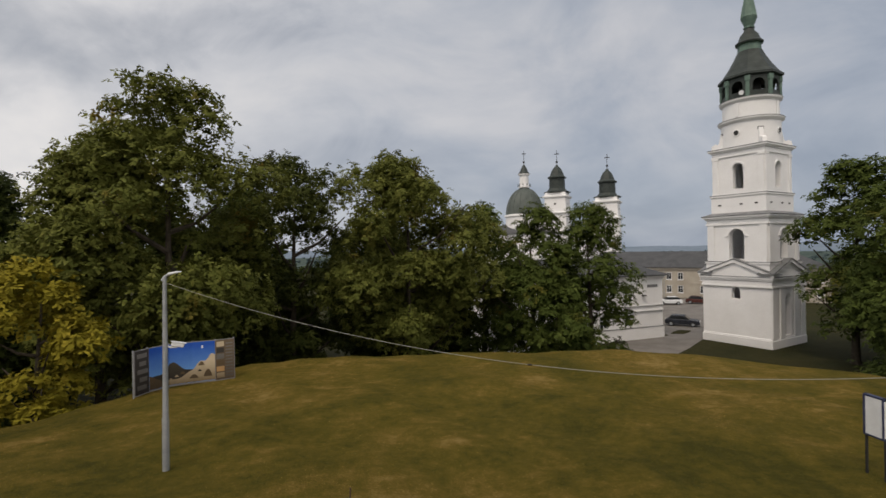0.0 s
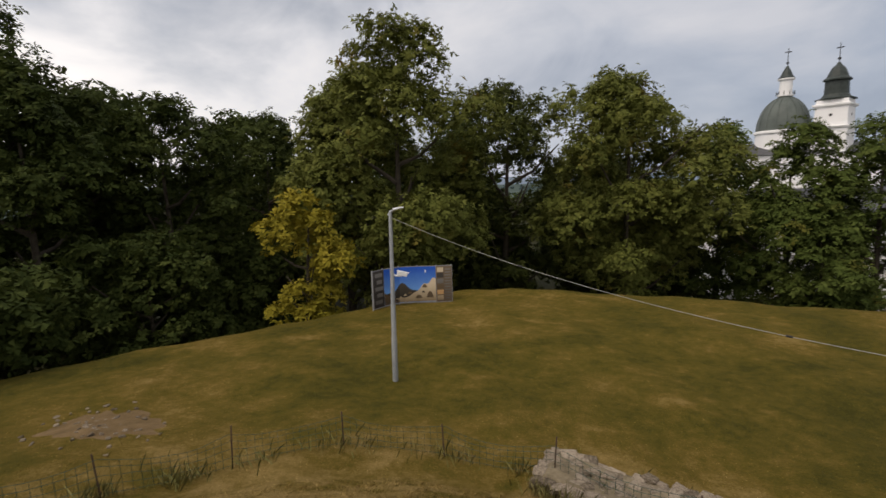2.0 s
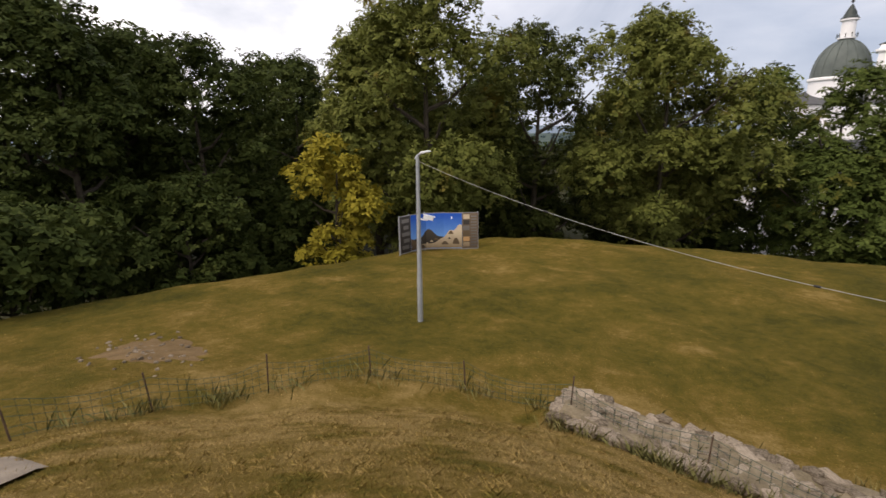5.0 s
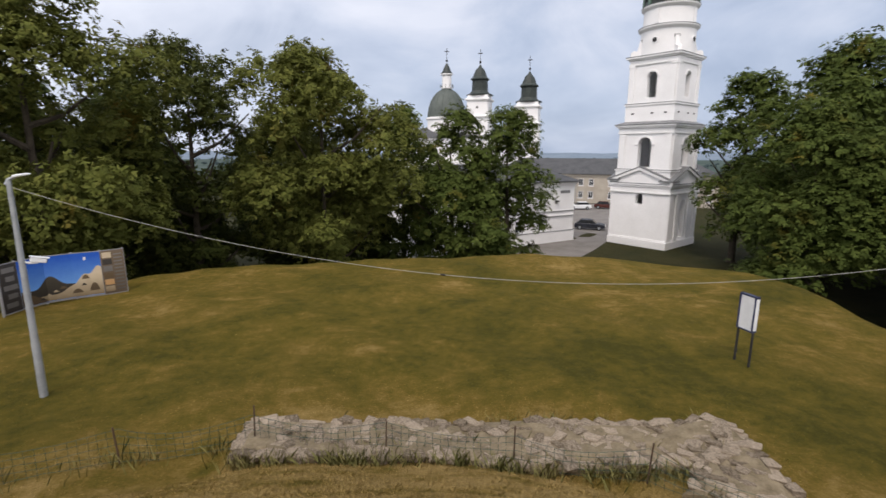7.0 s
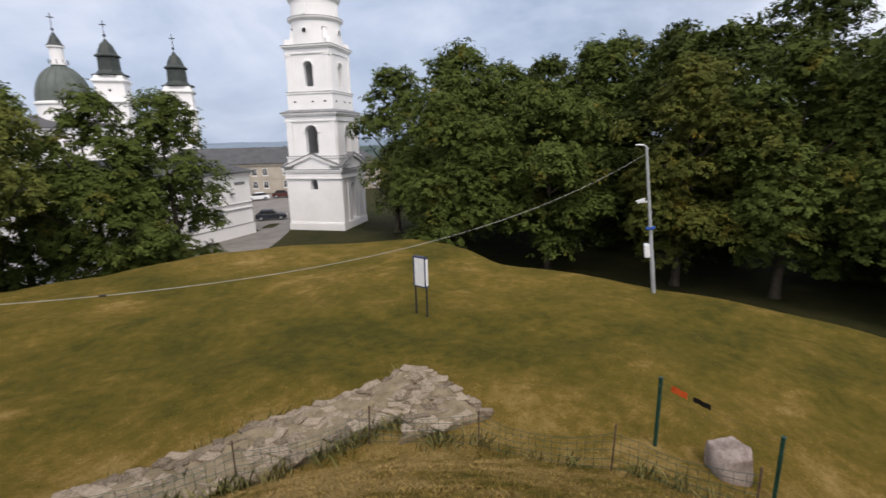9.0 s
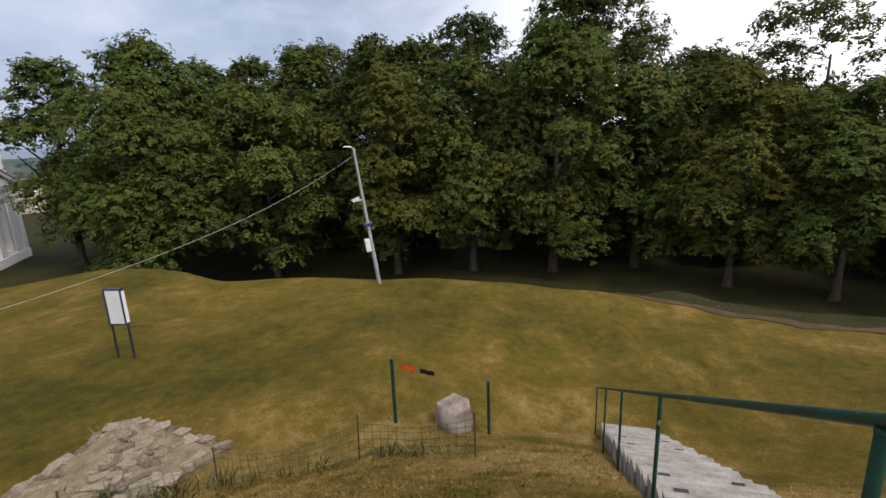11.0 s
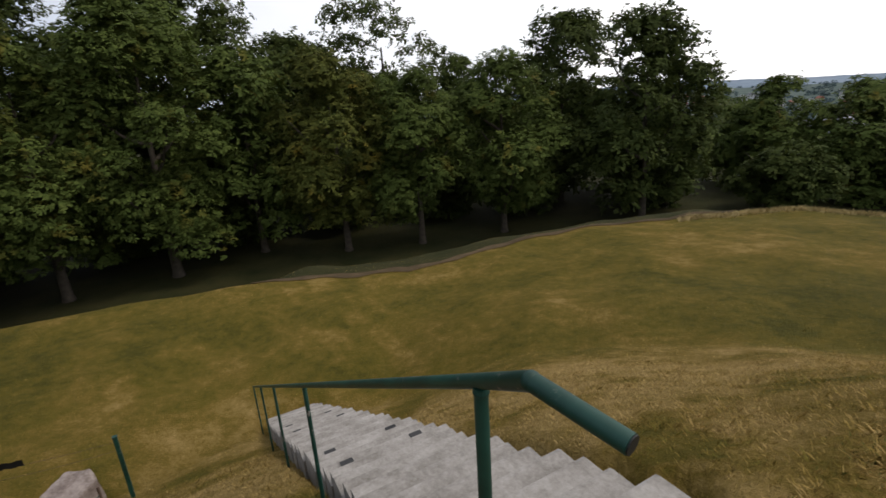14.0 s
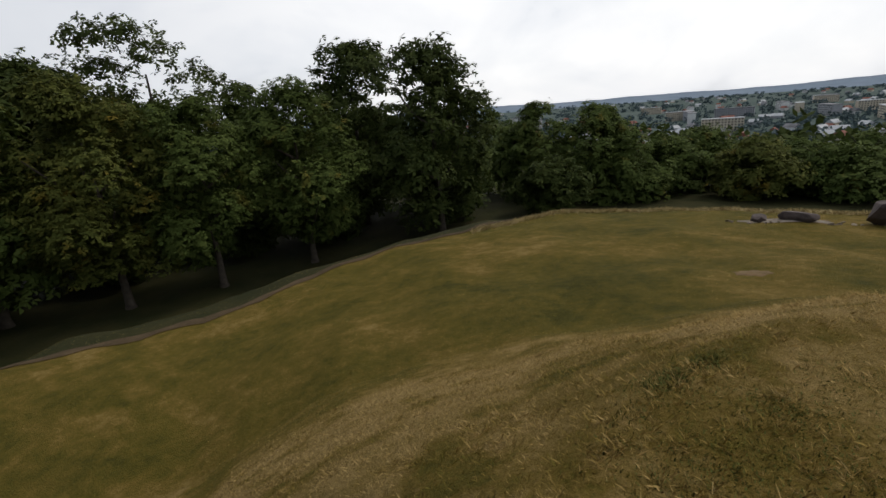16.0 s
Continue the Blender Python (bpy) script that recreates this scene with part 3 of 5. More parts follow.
# ---- bell tower ----
def bell_tower():
    root = thing("bell_tower", pose(34.2, 56.3, LOW, 0, 0, -57.66), "tall white plastered baroque bell tower with green copper spire", "bell tower")
    sides = [Matrix.Rotation(radians(90 * k), 4, "Z") for k in range(4)]
    # lower storey
    bm = bmesh.new()
    for k, m in enumerate(sides):
        if k in (0, 2):
            arch_panel(bm, -3.65, 3.65, 0.9, 7.2, -3.65, -2.95, 0.0, 0.48, 5.15, 6.0, m)
        else:
            arch_panel(bm, -2.95, 2.95, 0.9, 7.2, -3.65, -2.95, 0.0, 0.62, 1.2, 5.2, m)
    part("lower_storey", bm, WHITE, root)
    for m in sides[1::2]:
        for x in (-3.2, -1.55, 1.55, 3.2):
            bm = bmesh.new()
            box(bm, x - 0.42, x + 0.42, -3.80, -3.655, 1.052, 6.498, m)
            part("pilaster", bm, WHITE, root, bevel=0.03)
    bm = bmesh.new()
    box(bm, -3.82, 3.82, -3.82, 3.82, 0, 0.9)
    box(bm, -3.74, 3.74, -3.74, 3.74, 0.903, 1.05)
    part("plinth", bm, WHITE, root, bevel=0.04)
    bm = bmesh.new()
    for h, z0, z1 in ((3.86, 6.5, 6.72), (3.80, 6.72, 7.25), (3.92, 7.25, 7.45), (4.02, 7.45, 7.65)):
        box(bm, -h, h, -h, h, z0, z1)
    part("lower_cornice", bm, WHITE, root, bevel=0.03)
    for m in sides:
        bm = bmesh.new()
        prism(bm, [(-4.02, 7.652), (4.02, 7.652), (0, 9.25)], -3.80, -2.6, m)
        for s in (-1, 1):
            prism(bm, [(s * 4.1, 7.66), (s * 4.1, 7.98), (0, 9.58), (0, 9.26)][:: s], -4.05, -3.80, m)
        part("pediment", bm, WHITE, root)
        bm = bmesh.new()
        for s in (-1, 1):
            prism(bm, [(s * 4.2, 7.96), (s * 4.2, 8.06), (0, 9.70), (0, 9.60)][:: s], -4.12, -2.5, m)
        part("pediment_roof", bm, LEAD, root, "grey sheet-metal pediment roof")
    bm = bmesh.new()
    box(bm, -3.6, 3.6, -3.6, 3.6, 7.652, 8.2)
    part("attic_block", bm, WHITE, root)
    # middle storey
    bm = bmesh.new()
    box(bm, -3.45, 3.45, -3.45, 3.45, 8.2, 9.25)
    for k, m in enumerate(sides):
        w = 3.3 if k in (0, 2) else 2.65
        arch_panel(bm, -w, w, 9.25, 13.6, -3.3, -2.65, 0.0, 0.82, 9.6, 12.2, m, 12)
    part("middle_storey", bm, WHITE, root)
    bm = bmesh.new()
    for m in sides:
        box(bm, -1.25, -0.86, -3.42, -3.302, 12.15, 12.32, m)
        box(bm, 0.86, 1.25, -3.42, -3.302, 12.15, 12.32, m)
        pts = [(1.0 * math.cos(math.pi * k / 12), 12.2 + 1.0 * math.sin(math.pi * k / 12)) for k in range(13)]
        for (xa, za), (xb, zb) in zip(pts, pts[1:]):
            prism(bm, [(xa, za), (xb, zb), (xb * 0.83, 12.2 + (zb - 12.2) * 0.83), (xa * 0.83, 12.2 + (za - 12.2) * 0.83)], -3.40, -3.302, m)
    box(bm, -3.55, 3.55, -3.55, 3.55, 9.05, 9.27)
    part("middle_mouldings", bm, WHITE, root, bevel=0.02)
    for m in sides:
        for x in (-2.85, 2.85):
            bm = bmesh.new()
            box(bm, x - 0.36, x + 0.36, -3.42, -3.302, 9.3, 13.45, m)
            part("pilaster", bm, WHITE, root, bevel=0.02)
    bm = bmesh.new()
    for h, z0, z1 in ((3.46, 13.45, 13.62), (3.40, 13.62, 14.1), (3.56, 14.1, 14.3), (3.74, 14.3, 14.5)):
        box(bm, -h, h, -h, h, z0, z1)
    part("middle_cornice", bm, WHITE, root, bevel=0.03)
    bm = bmesh.new()
    lathe(bm, [(3.80 * 1.4142, 14.502), (3.82 * 1.4142, 14.56), (3.0 * 1.4142, 14.9)], 4, None, math.pi / 4)
    part("cornice_flashing", bm, LEAD, root, "grey sheet flashing on the cornice")
    # upper storey
    bm = bmesh.new()
    box(bm, -3.0, 3.0, -3.0, 3.0, 14.6, 16.9)
    for k, m in enumerate(sides):
        w = 2.82 if k in (0, 2) else 2.22
        arch_panel(bm, -w, w, 16.9, 21.6, -2.82, -2.22, 0.0, 0.58, 17.6, 19.9, m, 12)
    part("upper_storey", bm, WHITE, root)
    bm = bmesh.new()
    for m in sides:
        for x in (-2.5, 2.5):
            box(bm, x - 0.30, x + 0.30, -2.96, -2.822, 16.95, 21.3, m)
            box(bm, x - 0.36, x + 0.36, -3.0, -2.822, 21.05, 21.3, m)
            box(bm, x - 0.36, x + 0.36, -3.0, -2.822, 16.95, 17.15, m)
        pts = [(0.76 * math.cos(math.pi * k / 12), 19.9 + 0.76 * math.sin(math.pi * k / 12)) for k in range(13)]
        for (xa, za), (xb, zb) in zip(pts, pts[1:]):
            prism(bm, [(xa, za), (xb, zb), (xb * 0.78, 19.9 + (zb - 19.9) * 0.78), (xa * 0.78, 19.9 + (za - 19.9) * 0.78)], -2.92, -2.822, m)
    box(bm, -3.1, 3.1, -3.1, 3.1, 16.72, 16.93)
    part("upper_mouldings", bm, WHITE, root, bevel=0.02)
    bm = bmesh.new()
    for h, z0, z1 in ((2.96, 21.3, 21.5), (2.90, 21.5, 21.9), (3.05, 21.9, 22.08), (3.24, 22.08, 22.28)):
        box(bm, -h, h, -h, h, z0, z1)
    part("upper_cornice", bm, WHITE, root, bevel=0.03)
    for h, z in ((4.05, 7.652), (3.58, 9.272), (3.13, 16.932), (3.28, 22.282)):
        bm = bmesh.new()
        box(bm, -h, h, -h, h, z, z + 0.06)
        part("ledge_flashing", bm, LEAD, root, "grey sheet flashing on the ledge")
    for r, z in ((3.34, 25.45), (3.16, 27.75)):
        bm = bmesh.new()
        lathe(bm, [(r, z + 0.002), (r, z + 0.06), (r - 0.4, z + 0.12)], 48)
        part("ledge_flashing", bm, LEAD, root, "grey sheet flashing on the ledge", smooth=True)
    # small black vents
    for m in sides:
        for x in (-2.0, 0.4, 2.0):
            bm = bmesh.new()
            box(bm, x - 0.16, x + 0.16, -3.05, -3.003, 15.75, 15.9, m)
            part("vent", bm, IRON, root)
        for x in (-1.7, 1.7):
            bm = bmesh.new()
            box(bm, x - 0.14, x + 0.14, -3.50, -3.453, 8.75, 8.88, m)
            part("vent", bm, IRON, root)
    # drum
    bm = bmesh.new()
    lathe(bm, [(3.0, 22.282), (3.0, 22.5), (2.98, 25.0), (3.08, 25.1), (3.30, 25.3), (3.30, 25.45), (2.85, 25.55), (2.82, 27.3), (2.95, 27.4), (3.12, 27.6), (3.12, 27.75), (2.7, 27.8)], 48)
    part("drum", bm, WHITE, root, smooth=True)
    for k in range(8):
        m = Matrix.Rotation(radians(45 * k), 4, "Z")
        bm = bmesh.new()
        if k % 2 == 0:
            lathe(bm, [(0.30, 0), (0.38, 0.02), (0.38, 0.10), (0.30, 0.12)], 16, m @ Matrix.Translation((0, -2.95, 23.9)) @ Matrix.Rotation(radians(90), 4, "X"))
            part("oculus_ring", bm, WHITE, root)
            bm = bmesh.new()
            lathe(bm, [(0.27, 0), (0.27, 0.135)], 16, m @ Matrix.Translation((0, -2.95, 23.9)) @ Matrix.Rotation(radians(90), 4, "X"))
            part("oculus", bm, IRON, root)
            bm = bmesh.new()
            box(bm, -0.22, 0.22, -2.96, -2.82, 25.7, 27.2, m)
            part("drum_pilaster", bm, WHITE, root, bevel=0.02)
        else:
            # scroll at the corner of the upper storey
            prism(bm, [(2.4, 22.29), (4.15, 22.29), (4.05, 22.9), (3.75, 23.1), (3.5, 22.95), (3.3, 23.2), (3.1, 24.2), (2.4, 24.2)], -0.22, 0.22, m)
            part("corner_scroll", bm, WHITE, root)
            bm = bmesh.new()
            box(bm, -0.3, 0.3, -3.04, -2.90, 24.0, 24.3, m)
            part("drum_panel", bm, LEAD, root)
    # copper gallery
    bm = bmesh.new()
    for k in range(8):
        m = Matrix.Rotation(radians(45 * k), 4, "Z")
        half = 2.72 * math.tan(radians(22.5))
        arch_panel(bm, -half, half, 27.8, 30.1, -2.72, -2.5, 0.0, 0.62, 28.45, 29.15, m, 10)
    part("gallery", bm, COPPER_DARK, root, "dark green copper gallery with round arches")
    for k in range(8):
        m = Matrix.Rotation(radians(45 * k + 22.5), 4, "Z")
        bm = bmesh.new()
        box(bm, -0.2, 0.2, -3.06, -2.75, 27.8, 30.1, m)
        box(bm, -0.27, 0.27, -3.12, -2.75, 29.5, 30.1, m)
        part("gallery_post", bm, COPPER, root, bevel=0.02)
    bm = bmesh.new()
    lathe(bm, [(1.1, 27.81), (1.1, 30.1)], 12)
    part("gallery_core", bm, IRON, root)
    bm = bmesh.new()
    lathe(bm, [(0.26, 0), (0.26, 0.06)], 18, Matrix.Rotation(radians(10), 4, "Z") @ Matrix.Translation((0, -2.8, 28.35)) @ Matrix.Rotation(radians(90), 4, "X"))
    part("clock_dial", bm, WHITE_PAINT, root, "small round white dial")
    bm = bmesh.new()
    lathe(bm, [(2.95, 30.1), (3.28, 30.25), (3.28, 30.5), (3.10, 30.6), (2.75, 31.0), (2.15, 31.9), (1.55, 33.0), (1.28, 33.6)], 8, None, math.pi / 8)
    part("roof", bm, COPPER_DARK, root, "dark flared copper roof")
    bm = bmesh.new()
    lathe(bm, [(1.22, 33.6), (1.16, 34.35), (1.4, 34.45)], 8, None, math.pi / 8)
    part("lantern_base", bm, COPPER, root)
    bm = bmesh.new()
    lathe(bm, [(1.40, 34.452), (1.45, 34.6), (1.15, 34.9), (0.95, 35.5), (0.55, 36.0), (0.50, 36.3)], 16)
    part("cap", bm, COPPER_DARK, root, smooth=True)
    bm = bmesh.new()
    lathe(bm, [(0.58, 36.3), (0.62, 36.42), (0.48, 36.55), (0.62, 36.9), (0.90, 37.6), (0.72, 38.6), (0.48, 39.8), (0.2, 42.5), (0.03, 44.0)], 8)
    part("spire", bm, COPPER, root, "green copper needle spire")


bell_tower()


# ---- lamp posts and the cable between them ----
def lamp_post(base, top, arm_turn, group, extras):
    """A tapered steel post with a flat lamp on a short arm, and what is clamped to it."""
    base, top = Vector(base), Vector(top)
    long = (top - base).length
    turn = Vector((0, 0, 1)).rotation_difference((top - base).normalized()).to_matrix().to_4x4()
    root = thing("lamp_post", Matrix.Translation(base) @ turn, "slim galvanised lamp post with flat white lamp and camera" if not extras else "leaning lamp post with camera, blue clamp and white box", "lamp post", group)
    bm = bmesh.new()
    lathe(bm, [(0.075, -0.3), (0.075, 1.2), (0.066, 1.25), (0.045, long)], 14)
    part("post", bm, ZINC, root, smooth=True)
    m = Matrix.Rotation(radians(arm_turn), 4, "Z")
    bm = bmesh.new()
    tube(bm, [m @ Vector((-0.05, 0, long - 0.08)), m @ Vector((0.0, 0, long + 0.02)), m @ Vector((0.16, 0, long + 0.09))], 0.030, 8)
    part("lamp_arm", bm, ZINC, root, smooth=True)
    bm = bmesh.new()
    prism(bm, [(0.06, long + 0.05), (0.34, long + 0.11), (0.36, long + 0.13), (0.27, long + 0.14), (0.06, long + 0.105)], -0.10, 0.10, m)
    part("lamp_head", bm, WHITE_PAINT, root, "flat white lamp head", bevel=0.015)
    # surveillance camera
    m2 = m @ Matrix.Translation((0.07, 0, long * 0.655)) @ Matrix.Rotation(radians(14), 4, "Y")
    bm = bmesh.new()
    box(bm, 0.06, 0.33, -0.05, 0.05, -0.045, 0.055, m2)
    box(bm, 0.04, 0.37, -0.062, 0.062, 0.057, 0.072, m2)
    cam_body = part("camera_housing", bm, WHITE_PAINT, root, "white camera housing", bevel=0.012)
    bm = bmesh.new()
    tube(bm, [m2 @ Vector((-0.06, 0, -0.05)), m2 @ Vector((0.06, 0, -0.08)), m2 @ Vector((0.2, 0, -0.05))], 0.022, 8)
    part("camera_bracket", bm, WHITE_PAINT, root)
    bm = bmesh.new()
    lathe(bm, [(0.035, 0), (0.035, 0.012)], 12, m2 @ Matrix.Translation((0.328, 0, 0)) @ Matrix.Rotation(radians(90), 4, "Y"))
    part("lens", bm, BLACK, cam_body)
    if extras:
        bm = bmesh.new()
        box(bm, -0.12, 0.12, -0.12, 0.12, long * 0.45, long * 0.45 + 0.09)
        box(bm, -0.22, 0.22, -0.03, 0.03, long * 0.45 + 0.02, long * 0.45 + 0.07)
        part("clamp", bm, BLUE_PAINT, root, "bright blue clamp", bevel=0.01)
        bm = bmesh.new()
        box(bm, 0.06, 0.24, -0.16, 0.16, long * 0.26, long * 0.26 + 0.46, m)
        cabinet = part("control_box", bm, WHITE_PAINT, root, "white control box", bevel=0.015)
        for k in range(3):
            bm = bmesh.new()
            box(bm, 0.243, 0.25, -0.12, 0.12, long * 0.26 + 0.08 + 0.13 * k, long * 0.26 + 0.12 + 0.13 * k, m)
            part("stripe", bm, LEAD, cabinet)
        bm = bmesh.new()
        tube(bm, [(0.10, 0.02, long * 0.3), (0.16, 0.05, long * 0.5), (0.11, 0.0, long * 0.7), (0.2, 0.06, long * 0.9), (0.02, 0, long * 0.97)], 0.012, 6)
        part("loose_wire", bm, BLACK, root)
    return root


POST_A, TOP_A = (-6.96, 10.25, ground_z(-6.96, 10.25)), (-6.92, 10.27, 5.30)
POST_B, TOP_B = (17.05, 6.45, ground_z(17.05, 6.45)), (16.80, 6.98, 5.30)
lamp_post(POST_A, TOP_A, 30, "lamp posts on the lawn", False)
lamp_post(POST_B, TOP_B, 118, "lamp posts on the lawn", True)


def cable():
    a, b = Vector(TOP_A) - Vector((0, 0, 0.12)), Vector(TOP_B) - Vector((0, 0, 0.22))
    bm = bmesh.new()
    pts = []
    for k in range(61):
        u = k / 60
        p = a.lerp(b, u)
        p.z -= 1.86 * 4 * u * (1 - u)
        pts.append(p)
    tube(bm, pts, 0.0062, 6)
    ob = part("cable", bm, CABLE, label="grey cable slung slack between the two lamp posts", smooth=True)
    tagged(ob, category="cable")
    for k in (9, 21, 40):
        wrap = bmesh.new()
        tube(wrap, [pts[k], pts[k].lerp(pts[k + 1], 0.25)], 0.02, 6)
        part("cable_tie", wrap, BLACK, ob)


cable()


# ---- curved picture wall ----
def printed(name, low, high, z0, z1):
    def build(n, co, b):
        sep = n.add("ShaderNodeSeparateXYZ")
        n.link(co, sep.inputs[0])
        span = n.add("ShaderNodeMapRange", i_From_Min=z0, i_From_Max=z1)
        n.link(sep.outputs["Z"], span.inputs["Value"])
        grain = n.math("ADD", span.outputs[0], n.math("MULTIPLY", n.math("SUBTRACT", n.noise(co, 5, 4), 0.5), 0.3))
        return n.ramp(grain, [(0.0, low), (1.0, high)]), None, 0

    return material(name, build, 0.45, 0, 0.4)


def picture_wall():
    pts = [Vector(p) for p in ((-12.2, 16.75), (-12.06, 17.4), (-11.70, 18.12), (-11.02, 18.58), (-10.25, 18.92), (-9.62, 19.36))]
    zg = min(ground_z(p.x, p.y) for p in pts) + 0.06
    root = thing("picture_wall", pose(0, 0, zg), "curved outdoor display wall printed with a blue-sky ruin photograph", "display board")
    cuts = [0.0]
    for p, q in zip(pts, pts[1:]):
        cuts.append(cuts[-1] + (q - p).length)
    total, tall = cuts[-1], 1.72

    def on(s, z, off):
        s = min(max(s, 0.0), total)
        for k in range(len(pts) - 1):
            if s <= cuts[k + 1] + 1e-6:
                break
        u = (s - cuts[k]) / (cuts[k + 1] - cuts[k])
        way = (pts[k + 1] - pts[k]).normalized()
        p = pts[k].lerp(pts[k + 1], u) + Vector((way.y, -way.x)) * off
        return Vector((p.x, p.y, z))

    def strip(name, s0, s1, lo, hi, off, thick, mat, parent, steps=18):
        """A sheet between two curves along the wall."""
        bm = bmesh.new()
        marks = sorted({*(s0 + (s1 - s0) * k / steps for k in range(steps + 1)), *(c for c in cuts if s0 < c < s1)})
        lo_f = lo if callable(lo) else (lambda s: lo)
        hi_f = hi if callable(hi) else (lambda s: hi)
        rows = []
        for s in marks:
            a, b = lo_f(s), max(hi_f(s), lo_f(s) + 0.004)
            rows.append([bm.verts.new(on(s, a, off)), bm.verts.new(on(s, b, off)), bm.verts.new(on(s, b, off - thick)), bm.verts.new(on(s, a, off - thick))])
        for p, q in zip(rows, rows[1:]):
            for k in range(4):
                bm.faces.new((p[k], q[k], q[(k + 1) % 4], p[(k + 1) % 4]))
        bm.faces.new(rows[0])
        bm.faces.new(rows[-1][::-1])
        return part(name, bm, mat, parent)

    frame_mat = mottled("grey_panel_edge", (0.16, 0.16, 0.17), (0.26, 0.26, 0.27), 4, 30, 0.5, 0.0005)
    board = strip("board", 0, total, 0.0, tall, 0.0, 0.05, frame_mat, root, 24)
    s1, s2 = cuts[1], cuts[4]
    sky = strip("printed_sky", s1, s2, 0.06, tall - 0.03, 0.004, 0.003, printed("print_blue_sky", (0.12, 0.30, 0.66), (0.010, 0.085, 0.46), 0.5, 1.6), board)
    hill = printed("print_dark_hill", (0.022, 0.019, 0.016), (0.065, 0.055, 0.04), 0.3, 1.1)
    sand = printed("print_pale_stone", (0.20, 0.15, 0.09), (0.58, 0.48, 0.34), 0.1, 0.9)
    shade = printed("print_brown_shade", (0.06, 0.04, 0.025), (0.13, 0.09, 0.05), 0.1, 0.9)
    strip("printed_hill", s1, s2 - 0.5, 0.07, lambda s: 0.50 + 0.42 * math.exp(-(((s - s1 - 0.95) / 0.42) ** 2)) + 0.05 * math.sin(9 * s), 0.008, 0.003, hill, board, 40)
    strip("printed_ruin", s1 + 0.45, s2, 0.08, lambda s: 0.28 + 0.95 * smooth(s1 + 1.0, s2 - 0.02, s) * (0.86 + 0.10 * math.sin(13 * s)) , 0.012, 0.003, sand, board, 40)
    strip("printed_foreground", s1, s1 + 0.75, 0.07, lambda s: 0.62 - 0.62 * (s - s1), 0.016, 0.003, shade, board)
    for s, z, w, h in ((s2 - 0.42, 0.25, 0.3, 0.30), (s2 - 0.95, 0.22, 0.32, 0.16), (s2 - 0.62, 0.72, 0.22, 0.16), (s2 - 1.3, 0.45, 0.2, 0.10)):
        strip("printed_hollow", s, s + w, z, lambda v, s=s, z=z, w=w, h=h: z + h * math.sin(math.pi * min(max((v - s) / w, 0.02), 0.98)) ** 0.6, 0.020, 0.003, shade, board, 10)
    for k in range(9):
        s, z = s1 + 0.55 + 0.21 * k, 0.16 + 0.07 * ((k * 5) % 4) + 0.03 * k
        strip("printed_rubble", s, s + 0.16, z, lambda v, s=s, z=z: z + 0.09 * math.sin(math.pi * min(max((v - s) / 0.16, 0.02), 0.98)), 0.018, 0.003, sand if k % 3 else hill, board, 6)
    strip("printed_mark", s2 - 0.5, s2 - 0.44, 1.42, 1.54, 0.012, 0.003, WHITE_PAINT, board, 2)
    dark = printed("print_dark_panel", (0.022, 0.019, 0.019), (0.055, 0.05, 0.047), 0.0, 1.7)
    strip("photo_panel", 0.03, s1 - 0.02, 0.04, tall - 0.03, 0.004, 0.003, dark, board)
    photo = printed("print_grey_photo", (0.07, 0.065, 0.06), (0.22, 0.21, 0.20), 0.0, 1.7)
    for k in range(5):
        z = 0.20 + 0.30 * k
        strip("photo", 0.12 + 0.10 * (k % 2), s1 - 0.14 + 0.04 * (k % 3), z, z + 0.17, 0.008, 0.003, photo, board, 4)
    brown = printed("print_brown_panel", (0.09, 0.065, 0.045), (0.17, 0.125, 0.085), 0.0, 1.7)
    strip("text_panel", s2 + 0.02, total - 0.03, 0.04, tall - 0.03, 0.004, 0.003, brown, board)
    warm = [printed("print_warm_photo", (0.40, 0.22, 0.09), (0.62, 0.42, 0.22), 0.0, 1.7), photo, sand, shade, dark]
    half = (total - s2) / 2
    for k in range(6):
        z = 0.12 + 0.26 * k
        strip("photo", s2 + 0.06, s2 + half - 0.03, z, z + 0.21, 0.008, 0.003, warm[(k * 3 + 2) % 5], board, 3)
    for k in range(11):
        z = 0.16 + 0.135 * k
        strip("text_bar", s2 + half + 0.03, total - 0.08, z, z + 0.055, 0.008, 0.003, photo, board, 3)
    for s in (0.03, s1, cuts[2], cuts[3], s2, total - 0.03):
        bm = bmesh.new()
        p = on(s, 0, -0.085)
        tube(bm, [p + Vector((0, 0, -0.45)), p + Vector((0, 0, tall + 0.02))], 0.03, 8)
        part("post", bm, ZINC, root)


picture_wall()


